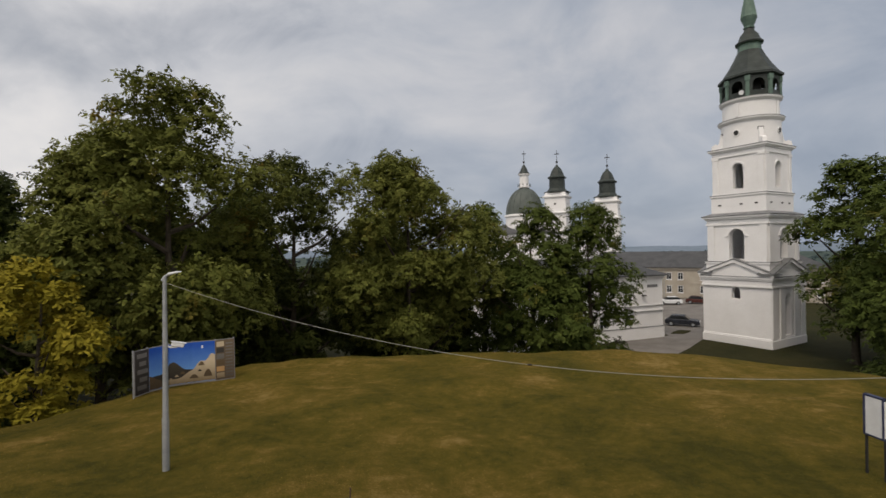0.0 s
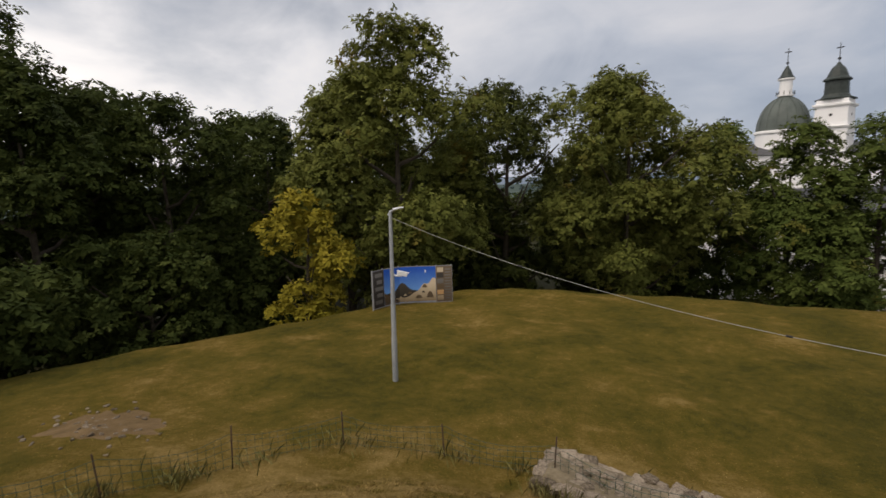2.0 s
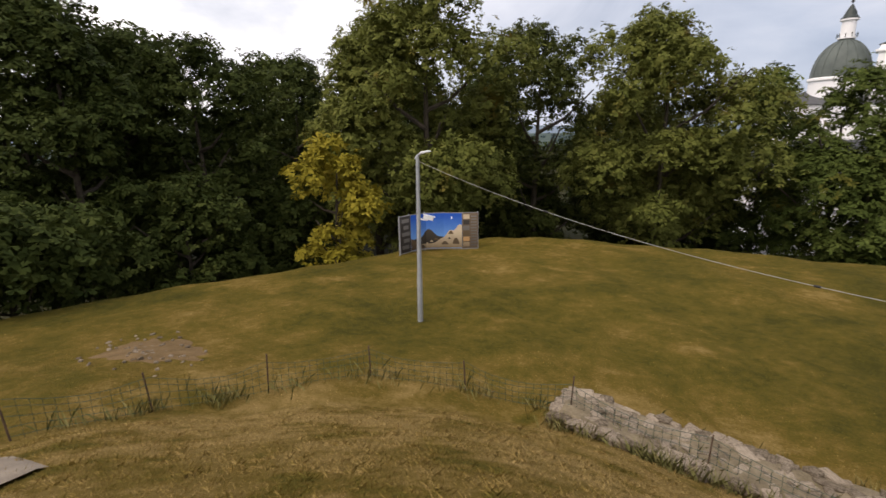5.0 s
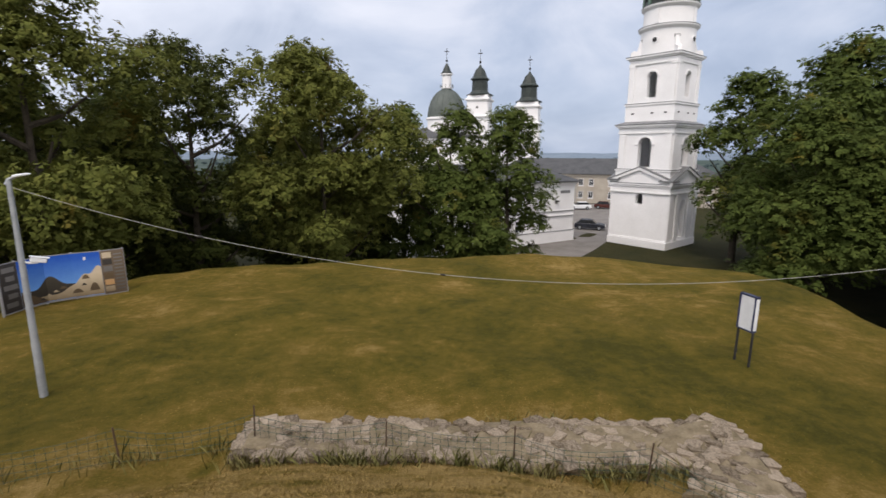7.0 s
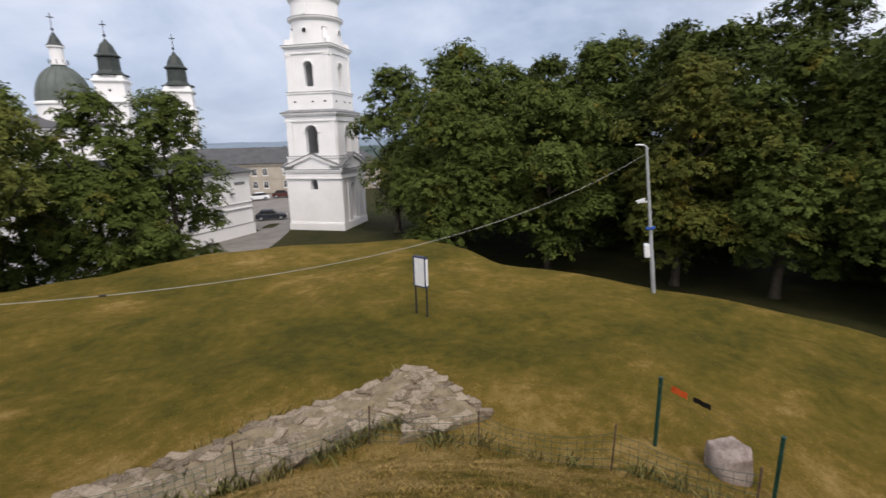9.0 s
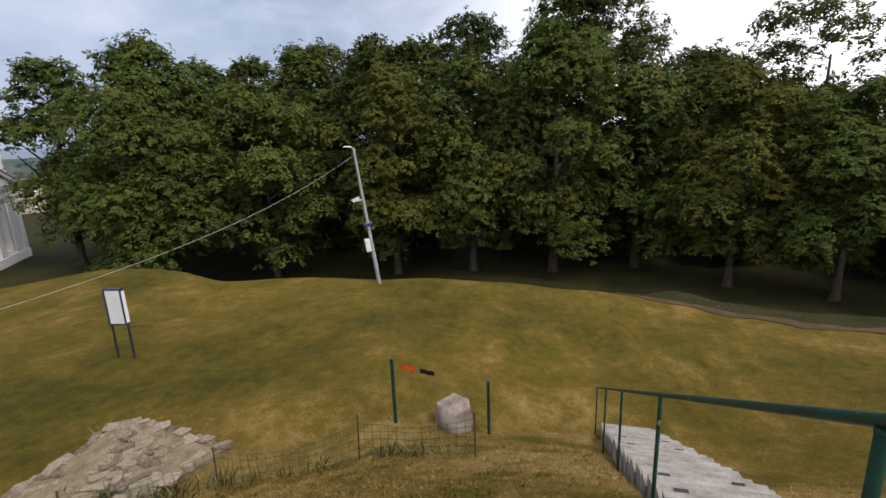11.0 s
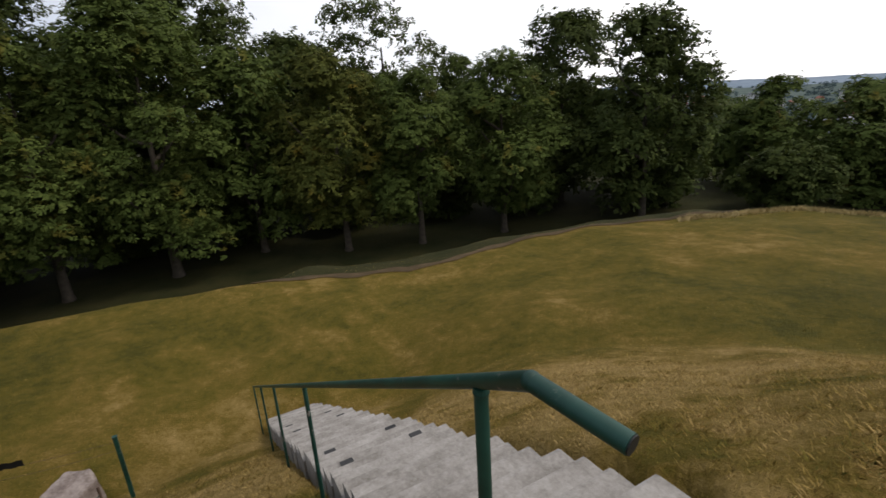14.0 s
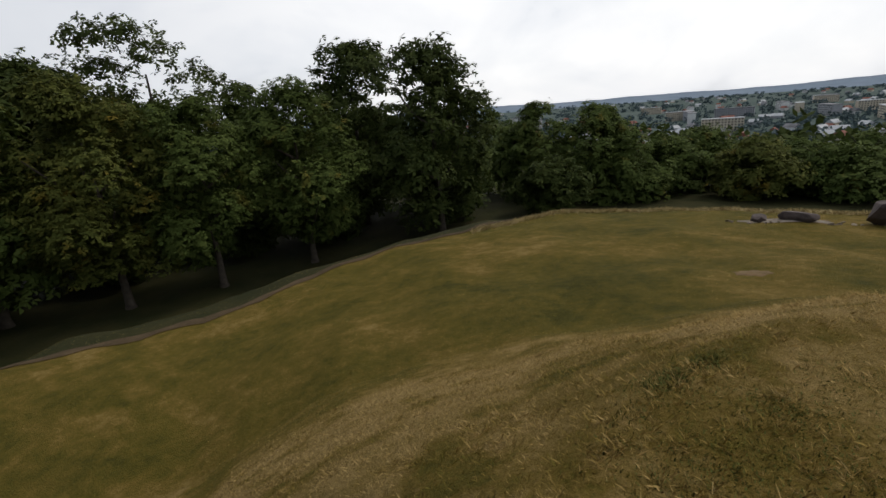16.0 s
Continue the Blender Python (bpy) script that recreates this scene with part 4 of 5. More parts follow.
# ---- notice board on two legs ----
def notice_board():
    a, b = Vector((9.27, 10.48)), Vector((9.33, 10.06))
    way = (b - a).normalized()
    za = ground_z(a.x, a.y)
    m = Matrix.Translation((a.x, a.y, za)) @ Matrix.Rotation(math.atan2(way.y, way.x), 4, "Z")
    w = (b - a).length
    root = thing("notice_board", m, "white three-leaf notice board on two thin dark legs", "notice board")
    for x in (0.0, w):
        bm = bmesh.new()
        box(bm, x - 0.022, x + 0.022, -0.022, 0.022, -0.3, 1.84)
        part("leg", bm, IRON, root, bevel=0.004)
    navy = mottled("navy_frame", (0.02, 0.025, 0.06), (0.05, 0.06, 0.13), 4, 30, 0.5, 0.0005)
    bm = bmesh.new()
    box(bm, 0.024, w - 0.024, -0.055, 0.055, 0.93, 1.78)
    case = part("display_case", bm, WHITE_PAINT, root, "white box-shaped display case", bevel=0.004)
    bm = bmesh.new()
    box(bm, w + 0.024, w + 0.030, -0.05, 0.05, 0.95, 1.76)
    part("side_panel", bm, WHITE_PAINT, case, "narrow white side panel")
    for name, z0, z1 in (("top_rail", 1.782, 1.82), ("bottom_rail", 0.89, 0.928)):
        bm = bmesh.new()
        box(bm, -0.024, w + 0.024, -0.06, 0.06, z0, z1)
        part(name, bm, navy, case, bevel=0.004)
    for x in (-0.024, w - 0.020):
        for y in (-0.062, 0.036):
            bm = bmesh.new()
            box(bm, x, x + 0.044, y, y + 0.026, 0.93, 1.78)
            part("corner_strip", bm, navy, case)


notice_board()


# ---- wire fence round the mound ----
FENCE = [(-7.8, 1.66), (-7.65, 3.36), (-7.05, 5.1), (-5.88, 6.72), (-4.06, 7.45), (-2.05, 7.72), (0.21, 7.36), (2.36, 6.90), (4.42, 6.3), (5.72, 4.87), (6.3, 2.75), (6.2, 0.9)]


def wire_fence():
    root = thing("wire_fence", pose(0, 0, 0), "low sagging wire mesh fence on thin rusty posts in weeds", "fence")
    rng = random.Random(4)
    posts = []
    for x, y in FENCE:
        z = ground_z(x, y)
        tip = Vector((x + rng.uniform(-0.05, 0.05), y + rng.uniform(-0.05, 0.05), z + rng.uniform(0.64, 0.82)))
        posts.append((Vector((x, y, z)), tip))
        bm = bmesh.new()
        tube(bm, [(x, y, z - 0.3), tip], 0.014, 6)
        part("post", bm, RUST, root)
    for (a0, a1), (b0, b1) in zip(posts, posts[1:]):
        bm = bmesh.new()
        n = int((b0 - a0).length / 0.13)
        for lv in (0.05, 0.2, 0.35, 0.5, 0.62):
            pts = []
            for k in range(9):
                u = k / 8
                p = a0.lerp(b0, u)
                p.z = ground_z(p.x, p.y) + lv * (1 - 0.25 * math.sin(math.pi * u)) + rng.uniform(-0.012, 0.012)
                pts.append(p)
            tube(bm, pts, 0.0045, 3)
        for k in range(1, n):
            u = k / n
            p = a0.lerp(b0, u)
            z = ground_z(p.x, p.y)
            tube(bm, [(p.x, p.y, z), (p.x + rng.uniform(-0.02, 0.02), p.y, z + 0.62 * (1 - 0.25 * math.sin(math.pi * u)))], 0.0035, 3)
        part("mesh", bm, GREEN_PAINT, root, "thin green wire mesh")


wire_fence()


# ---- stones by the fence ----
def boulder(name, x, y, size, seed, mat, label, sink=0.25, flat=False):
    rng = np.random.default_rng(seed)
    bm = bmesh.new()
    bmesh.ops.create_icosphere(bm, subdivisions=4, radius=1.0)
    cuts = [(Vector(rng.normal(size=3)).normalized(), rng.uniform(0.80, 0.98) if flat else rng.uniform(0.55, 0.80)) for _ in range(9 if flat else 14)]
    cuts.append((Vector((0.1, -0.15, 1)).normalized(), 0.62))
    for v in bm.verts:
        if flat:
            v.co = Vector([math.copysign(abs(c) ** 0.6, c) for c in v.co])
        for n, d in cuts:
            over = v.co.dot(n) - d
            if over > 0:
                v.co -= n * over * 0.98
        v.co *= 1 + 0.05 * noise.noise(v.co * 2.1 + Vector((seed, 0, 0))) + 0.015 * noise.noise(v.co * 8)
        v.co = Vector((v.co.x * size[0], v.co.y * size[1], v.co.z * size[2]))
    ob = part(name, bm, mat, label=label, smooth=True)
    ob.matrix_world = pose(x, y, ground_z(x, y) + size[2] * (1 - sink) - 0.05, 0, 0, seed * 37 % 360)
    return tagged(ob, category="boulder")


boulder("boulder", 8.30, 1.66, (0.34, 0.32, 0.56), 6, GRANITE, "squat grey and pink granite boulder standing in grass", 0.66, True)
DARK_STONE = mottled("dark_red_brown_stone", (0.038, 0.028, 0.025), (0.105, 0.080, 0.070), 3, 18, 0.85, 0.01)
boulder("boulder", 0.55, -22.2, (0.72, 0.45, 0.30), 9, DARK_STONE, "low dark brown boulder on pale gravel at the lawn's rim", 0.4)
boulder("boulder", -1.75, -22.7, (0.62, 0.5, 0.66), 21, DARK_STONE, "upright dark red-brown stone block at the lawn's rim", 0.3)
boulder("boulder", 1.80, -22.2, (0.42, 0.35, 0.24), 12, DARK_STONE, "low dark brown boulder on pale gravel at the lawn's rim", 0.4)


def marker_fence():
    root = thing("marker_fence", pose(0, 0, 0), "two green steel posts with a wire, orange and black tags", "fence")
    ends = []
    for x, y, h in ((7.96, 2.73, 1.30), (8.28, 1.00, 1.10)):
        z = ground_z(x, y)
        bm = bmesh.new()
        box(bm, x - 0.028, x + 0.028, y - 0.028, y + 0.028, z - 0.3, z + h)
        box(bm, x - 0.034, x + 0.034, y - 0.034, y + 0.034, z + h + 0.002, z + h + 0.02)
        part("post", bm, GREEN_PAINT, root, bevel=0.004)
        ends.append((Vector((x, y, z)), h))
    (a, ha), (b, hb) = ends
    for k in (0.93, 0.80):
        bm = bmesh.new()
        p, q = a + Vector((0, 0, ha * k)), b + Vector((0, 0, hb * k))
        tube(bm, [p.lerp(q, i / 8) - Vector((0, 0, 0.04 * math.sin(math.pi * i / 8))) for i in range(9)], 0.0025, 5)
        part("wire", bm, RUST, root)
    p, q = a + Vector((0, 0, ha * 0.93)), b + Vector((0, 0, hb * 0.93))
    way = (q - p).normalized()
    for name, u0, u1, mat, tall in (("orange_tag", 0.10, 0.24, ORANGE, 0.11), ("black_tag", 0.29, 0.44, BLACK, 0.085)):
        s, e = p.lerp(q, u0), p.lerp(q, u1)
        bm = bmesh.new()
        for k in range(4):
            c, d = s.lerp(e, k / 4), s.lerp(e, (k + 1) / 4)
            lift = 0.012 * math.sin(2.2 * k)
            vs = [bm.verts.new(v) for v in (c + Vector((-0.008, 0, -tall / 2 + lift)), d + Vector((-0.008, 0, -tall / 2 - 0.01)), d + Vector((-0.008, 0, tall / 2)), c + Vector((-0.008, 0, tall / 2 + lift)))]
            bm.faces.new(vs)
        bmesh.ops.solidify(bm, geom=bm.faces[:], thickness=0.006)
        part(name, bm, mat, root)


marker_fence()


# ---- stairs and handrail ----
RAIL_TOP = Vector((1.37, -0.80, 5.186))
RAIL_RUN, RAIL_DROP, RAIL_DRIFT = 2.16, 1.20, -0.07
STEP_RUN, STEP_RISE = 0.220, 0.122


def stairs():
    root = thing("staircase", pose(1.52, 0, -0.012, 0, 0, -1.6), "worn grey concrete staircase down the grassy mound", "stairs", kind="structure")
    count, z0 = 39, 4.15
    low, high = -2.01, -0.95
    holes = (11, 14, 24, 28)
    for k in range(count):
        x, z = STEP_RUN * k, z0 - STEP_RISE * k
        bm = bmesh.new()
        lo, hi = low + 0.035 * math.sin(k * 1.7) + 0.12 * max(0.0, 1 - k / 12), high + 0.012 * math.sin(k * 2.3)
        # a tread with a shallow nosing on a thick body
        poly = [(x - 0.02, z - 0.30), (x + STEP_RUN + 0.012, z - 0.30), (x + STEP_RUN + 0.012, z - 0.045), (x + STEP_RUN + 0.028, z - 0.035), (x + STEP_RUN + 0.022, z - 0.006), (x + STEP_RUN, z), (x - 0.02, z + 0.006)]
        prism(bm, poly, lo, hi)
        step = part("step", bm, CONCRETE, root)
        if k in holes:
            for y in (high - 0.19, low + 0.22):
                bm = bmesh.new()
                box(bm, x + 0.118, x + 0.20, y - 0.055, y + 0.055, z - 0.01, z + 0.013)
                part("iron_insert", bm, IRON, step, "small dark rusty insert")
        if k == 1:
            # a broken hollow in the tread, filled with dry earth
            bm = bmesh.new()
            rim = [bm.verts.new((x + 0.15 + 0.062 * math.cos(a) * (1 + 0.2 * math.sin(3 * a)), high - 0.27 + 0.085 * math.sin(a) * (1 + 0.2 * math.cos(2 * a)), z + 0.006 + 0.004 * math.sin(5 * a))) for a in (math.tau * j / 18 for j in range(18))]
            deep = bmesh.ops.extrude_face_region(bm, geom=[bm.faces.new(rim)])
            for v in [g for g in deep["geom"] if isinstance(g, bmesh.types.BMVert)]:
                v.co.z -= 0.02
            bmesh.ops.recalc_face_normals(bm, faces=bm.faces)
            part("broken_hollow", bm, EARTH, step, "broken hollow filled with dry earth")
    bm = bmesh.new()
    for k in range(count):
        x, z = STEP_RUN * k, z0 - STEP_RISE * k
        box(bm, x - 0.05, x + STEP_RUN, low + 0.05, high - 0.05, z - 0.7, z - 0.303)
    part("foundation", bm, CONCRETE, root)


stairs()


def handrail():
    root = thing("handrail", pose(0, 0, 0), "green painted tubular steel handrail with chipped paint", "handrail")
    tops = [RAIL_TOP + Vector((RAIL_RUN * k, RAIL_DRIFT * k, -RAIL_DROP * k)) for k in range(5)]
    bm = bmesh.new()
    way = (tops[1] - tops[0]).normalized()
    knee = Vector((1.15, -0.737, 5.326))
    tube(bm, [knee, tops[0], *tops[1:], tops[4] + way * 0.06], 0.0158, 16)
    part("rail", bm, GREEN_PAINT, root, smooth=True)
    bm = bmesh.new()
    end = Vector((1.004, -0.764, 5.307))
    tube(bm, [end, end.lerp(knee, 0.5), knee], 0.0148, 18)
    stub = part("rail_end", bm, GREEN_PAINT, root, smooth=True)
    # the tube is closed; a black disc paints the shade of its hollow
    bm = bmesh.new()
    lathe(bm, [(0.0136, 0), (0.0136, 0.002)], 16, Matrix.Translation(end - (knee - end).normalized() * 0.0025) @ (knee - end).to_track_quat("Z", "Y").to_matrix().to_4x4())
    part("open_bore", bm, BLACK, stub, "black disc for the shade inside the pipe end")
    bm = bmesh.new()
    bmesh.ops.create_uvsphere(bm, u_segments=14, v_segments=8, radius=0.0158, matrix=Matrix.Translation(knee))
    part("knee_weld", bm, GREEN_PAINT, root, smooth=True)
    for p in tops:
        bm = bmesh.new()
        tube(bm, [(p.x, p.y, ground_z(p.x, p.y) - 0.35), (p.x, p.y, p.z - 0.014)], 0.0148, 14)
        post = part("post", bm, GREEN_PAINT, root, smooth=True)
        bm = bmesh.new()
        lathe(bm, [(0.0155, p.z - 0.030), (0.0172, p.z - 0.024), (0.0154, p.z - 0.016)], 14, Matrix.Translation((p.x, p.y, 0)))
        part("weld", bm, GREEN_PAINT, post)


handrail()


# ---- ruined wall ----
def rough_stone(seed):
    rng = random.Random(seed)
    bm = bmesh.new()
    bmesh.ops.create_cube(bm, size=1.0)
    for v in bm.verts:
        v.co += Vector([rng.uniform(-0.16, 0.16) for _ in range(3)])
    bmesh.ops.bevel(bm, geom=bm.edges[:], offset=0.10, segments=1, affect="EDGES")
    for v in bm.verts:
        v.co += Vector([rng.uniform(-0.035, 0.035) for _ in range(3)])
    bmesh.ops.recalc_face_normals(bm, faces=bm.faces)
    me = bpy.data.meshes.new("stone")
    bm.to_mesh(me)
    bm.free()
    me.materials.append(RUBBLE)
    return me


def ruined_wall():
    root = thing("ruined_wall", pose(0, 0, 0), "low ruined rubble wall of pale limestone bedded in mortar", "wall ruin")
    rng = random.Random(8)
    shapes = [rough_stone(20 + k) for k in range(8)]
    # the two arms: inner edge to outer edge, from end to end
    arms = [((-2.36, 7.28), (5.55, 6.42), (-2.26, 8.52), (6.88, 7.66)), ((4.75, 5.85), (5.55, 6.42), (6.58, 5.30), (6.88, 7.66))]
    for arm in arms:
        a, b, c, d = [Vector(p) for p in arm]
        nu, nv = int((d - c).length / 0.212), 6
        bm = bmesh.new()
        rows = []
        for i in range(nu + 1):
            row = []
            for j in range(nv + 1):
                p = a.lerp(b, i / nu).lerp(c.lerp(d, i / nu), j / nv)
                up = 0.182 if 0 < j < nv and 0 < i < nu else 0.08
                row.append(bm.verts.new((p.x, p.y, ground_z(p.x, p.y) + up + 0.07 * noise.noise((p.x * 2, p.y * 2, 0)))))
            rows.append(row)
        for i in range(nu):
            for j in range(nv):
                bm.faces.new((rows[i][j], rows[i + 1][j], rows[i + 1][j + 1], rows[i][j + 1]))
        rim = [rows[i][0] for i in range(nu + 1)] + rows[nu][1:] + [rows[i][nv] for i in range(nu - 1, -1, -1)] + rows[0][nv - 1 : 0 : -1]
        foot = [bm.verts.new((v.co.x, v.co.y, ground_z(v.co.x, v.co.y) - 0.4)) for v in rim]
        for k in range(len(rim)):
            bm.faces.new((rim[k], foot[k], foot[(k + 1) % len(rim)], rim[(k + 1) % len(rim)]))
        part("mortar_bed", bm, MORTAR, root)
        for i in range(nu):
            for j in range(nv):
                if rng.random() < 0.08:
                    continue
                u = min(max((i + 0.5 + rng.uniform(-0.35, 0.35)) / nu, 0.01), 0.99)
                v = min(max((j + 0.5 + rng.uniform(-0.3, 0.3)) / nv, -0.02), 1.02)
                p = a.lerp(b, u).lerp(c.lerp(d, u), v)
                edge = v < 0.02 or v > 0.98
                z = ground_z(p.x, p.y) + (rng.uniform(-0.02, 0.06) if edge else 0.140 + rng.uniform(-0.035, 0.015))
                ob = new("stone", shapes[rng.randrange(8)])
                ob.parent = root
                ob.matrix_world = pose(p.x, p.y, z, rng.uniform(-6, 6), rng.uniform(-6, 6), rng.uniform(0, 360)) @ Matrix.Diagonal((rng.uniform(0.15, 0.40), rng.uniform(0.13, 0.27), rng.uniform(0.08, 0.12), 1))
    return shapes


STONES = ruined_wall()


def scattered(name, label, centre, spread, count, size, seed):
    rng = random.Random(seed)
    root = thing(name, pose(centre[0], centre[1], ground_z(*centre)), label, "stones")
    for _ in range(count):
        x, y = centre[0] + rng.gauss(0, spread[0]), centre[1] + rng.gauss(0, spread[1])
        ob = new("stone", STONES[rng.randrange(8)])
        ob.parent = root
        ob.matrix_world = pose(x, y, ground_z(x, y) + 0.01, rng.uniform(-20, 20), rng.uniform(-20, 20), rng.uniform(0, 360)) @ Matrix.Diagonal((*[rng.uniform(*size) for _ in range(2)], rng.uniform(*size) * 0.6, 1))


scattered("loose_stones", "pale broken stones scattered over bare dry earth", (-11.1, 5.2), (0.9, 0.5), 60, (0.03, 0.12), 3)
scattered("loose_stones", "pale gravel and stones round dark boulders", (1.1, -22.3), (1.0, 0.35), 50, (0.06, 0.16), 5)


# ---- trodden path and road ----
def draped(name, left, right, mat, lift, label, category, steps=40):
    """A strip laid on the ground between two lines."""
    bm = bmesh.new()
    rows = []

    def along(line, u):
        line = [Vector(p) for p in line]
        s = u * (len(line) - 1)
        k = min(int(s), len(line) - 2)
        return line[k].lerp(line[k + 1], s - k)

    for i in range(steps + 1):
        p, q = along(left, i / steps), along(right, i / steps)
        row = []
        for j in range(7):
            v = p.lerp(q, j / 6)
            row.append(bm.verts.new((v.x, v.y, ground_z(v.x, v.y) + lift - (0.03 if j in (0, 6) else 0))))
        rows.append(row)
    for a, b in zip(rows, rows[1:]):
        for j in range(6):
            bm.faces.new((a[j], b[j], b[j + 1], a[j + 1]))
    ob = part(name, bm, mat, label=label, smooth=True)
    if sum(f.normal.z for f in ob.data.polygons) < 0:
        ob.data.flip_normals()
    return tagged(ob, category=category, kind="structure")


def ring(az, extra):
    r = float(crest_far(az)) + extra
    return (CENTRE[0] - r * math.sin(radians(az)), CENTRE[1] + r * math.cos(radians(az)))


def polar(az, r):
    return (-r * math.sin(radians(az)), r * math.cos(radians(az)))


draped("path", [ring(a, 0.85 + 0.15 * math.sin(a)) for a in range(-97, -153, -2)], [ring(a, 1.45 + 0.2 * math.sin(a * 1.7)) for a in range(-97, -153, -2)], TRACK, 0.05, "narrow trodden earth path below the lawn's edge", "path", 90)
draped("gravel_bed", [(2.5, -22.15), (1.2, -21.8), (-0.3, -22.0)], [(2.5, -22.35), (1.2, -22.7), (-0.3, -22.5)], GRAVEL, 0.04, "pale gravel bed round dark boulders", "gravel", 24)
def bare_patch(centre, reach, seed, label):
    """An uneven patch of bare earth, a little proud of the sod at its middle and dipping under it at the rim."""
    rng = random.Random(seed)
    phase = [rng.uniform(0, 6.28) for _ in range(5)]
    bm = bmesh.new()
    rows = []
    for k in range(64):
        a = math.tau * k / 64
        rag = 1 + sum(0.13 / (1 + i * 0.4) * math.sin((2 + 3 * i) * a + p) for i, p in enumerate(phase))
        row = []
        for u in (0.15, 0.4, 0.65, 0.85, 1.0):
            x, y = centre[0] + reach[0] * rag * u * math.cos(a), centre[1] + reach[1] * rag * u * math.sin(a)
            row.append(bm.verts.new((x, y, ground_z(x, y) + (0.028 + 0.012 * noise.noise((x * 3, y * 3, seed))) * (1 - u ** 3) - 0.012 * u)))
        rows.append(row)
    for k in range(64):
        p, q = rows[k], rows[(k + 1) % 64]
        for i in range(4):
            bm.faces.new((p[i], p[i + 1], q[i + 1], q[i]))
    bm.faces.new([r[0] for r in rows])
    ob = part("bare_earth", bm, DRY_EARTH, label=label, smooth=True)
    if sum(f.normal.z for f in ob.data.polygons) < 0:
        ob.data.flip_normals()
    return tagged(ob, category="earth", kind="structure")


DRY_EARTH = mottled("dry_earth_with_straw", (0.100, 0.064, 0.024), (0.200, 0.130, 0.062), 2.6, 24, 0.95, 0.03)
bare_patch((-11.1, 5.2), (1.5, 1.0), 2, "bare dry earth worn through the lawn")
bare_patch((1.4, -14.4), (0.42, 0.34), 3, "small bare pale spot in the lawn")
draped("mound_path", [(-9.6, -0.2), (-8.0, 0.4), (-6.0, 0.5), (-4.4, 0.5)], [(-9.4, 0.75), (-7.9, 1.1), (-6.2, 1.25), (-4.9, 1.15)], GRAVEL, 0.035, "grey gravel path down the mound", "path")
draped("road", [(14.0, 50.0), (19.0, 56.6), (26.0, 60.0), (28.0, 80.0), (26.0, 112.0)], [(20.0, 47.0), (25.0, 52.5), (31.0, 60.0), (46.0, 76.0), (62.0, 92.0)], ASPHALT, 0.05, "pale worn asphalt yard between old buildings", "road")
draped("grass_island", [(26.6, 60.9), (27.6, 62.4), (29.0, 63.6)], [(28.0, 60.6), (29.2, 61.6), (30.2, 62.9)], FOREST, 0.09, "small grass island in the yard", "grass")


# ---- buildings ----
def wall_frame(p, q):
    """Local x from p to q, y into the building, z up from the low ground."""
    p, q = Vector(p), Vector(q)
    return Matrix.Translation((p.x, p.y, LOW)) @ Matrix.Rotation(math.atan2((q - p).y, (q - p).x), 4, "Z"), (q - p).length


def sash_window(parent, m, x, z, w, h, y):
    bm = bmesh.new()
    box(bm, x - w / 2, x + w / 2, y - 0.02, y + 0.02, z, z + h, m)
    win = part("window", bm, DARK_GLASS, parent, "dark glazed window")
    bm = bmesh.new()
    for x0, x1, z0, z1 in ((-w / 2 - 0.08, -w / 2, -0.08, h + 0.08), (w / 2, w / 2 + 0.08, -0.08, h + 0.08), (-w / 2, w / 2, -0.08, 0), (-w / 2, w / 2, h, h + 0.08), (-0.03, 0.03, 0, h), (-w / 2, -0.03, h * 0.62, h * 0.62 + 0.06), (0.03, w / 2, h * 0.62, h * 0.62 + 0.06)):
        box(bm, x + x0, x + x1, y - 0.06, y + 0.03, z + z0, z + z1, m)
    part("window_frame", bm, WHITE_PAINT, win)
    bm = bmesh.new()
    box(bm, x - w / 2 - 0.15, x + w / 2 + 0.15, y - 0.14, y + 0.02, z - 0.20, z - 0.09, m)
    part("window_sill", bm, WHITE, win)


def hip_roof(bm, w, d, z, rise, over, m=None):
    m = m or Matrix()
    x0, x1, y0, y1 = -over, w + over, -over, d + over
    run = (y1 - y0) / 2
    co = [(x0, y0, z), (x1, y0, z), (x1, y1, z), (x0, y1, z), (x0 + run, y0 + run, z + rise), (x1 - run, y0 + run, z + rise), (x0, y0, z - 0.12), (x1, y0, z - 0.12), (x1, y1, z - 0.12), (x0, y1, z - 0.12)]
    vs = [bm.verts.new(m @ Vector(c)) for c in co]
    for f in ((0, 1, 5, 4), (1, 2, 5), (2, 3, 4, 5), (3, 0, 4), (6, 7, 1, 0), (7, 8, 2, 1), (8, 9, 3, 2), (9, 6, 0, 3), (9, 8, 7, 6)):
        bm.faces.new([vs[k] for k in f])


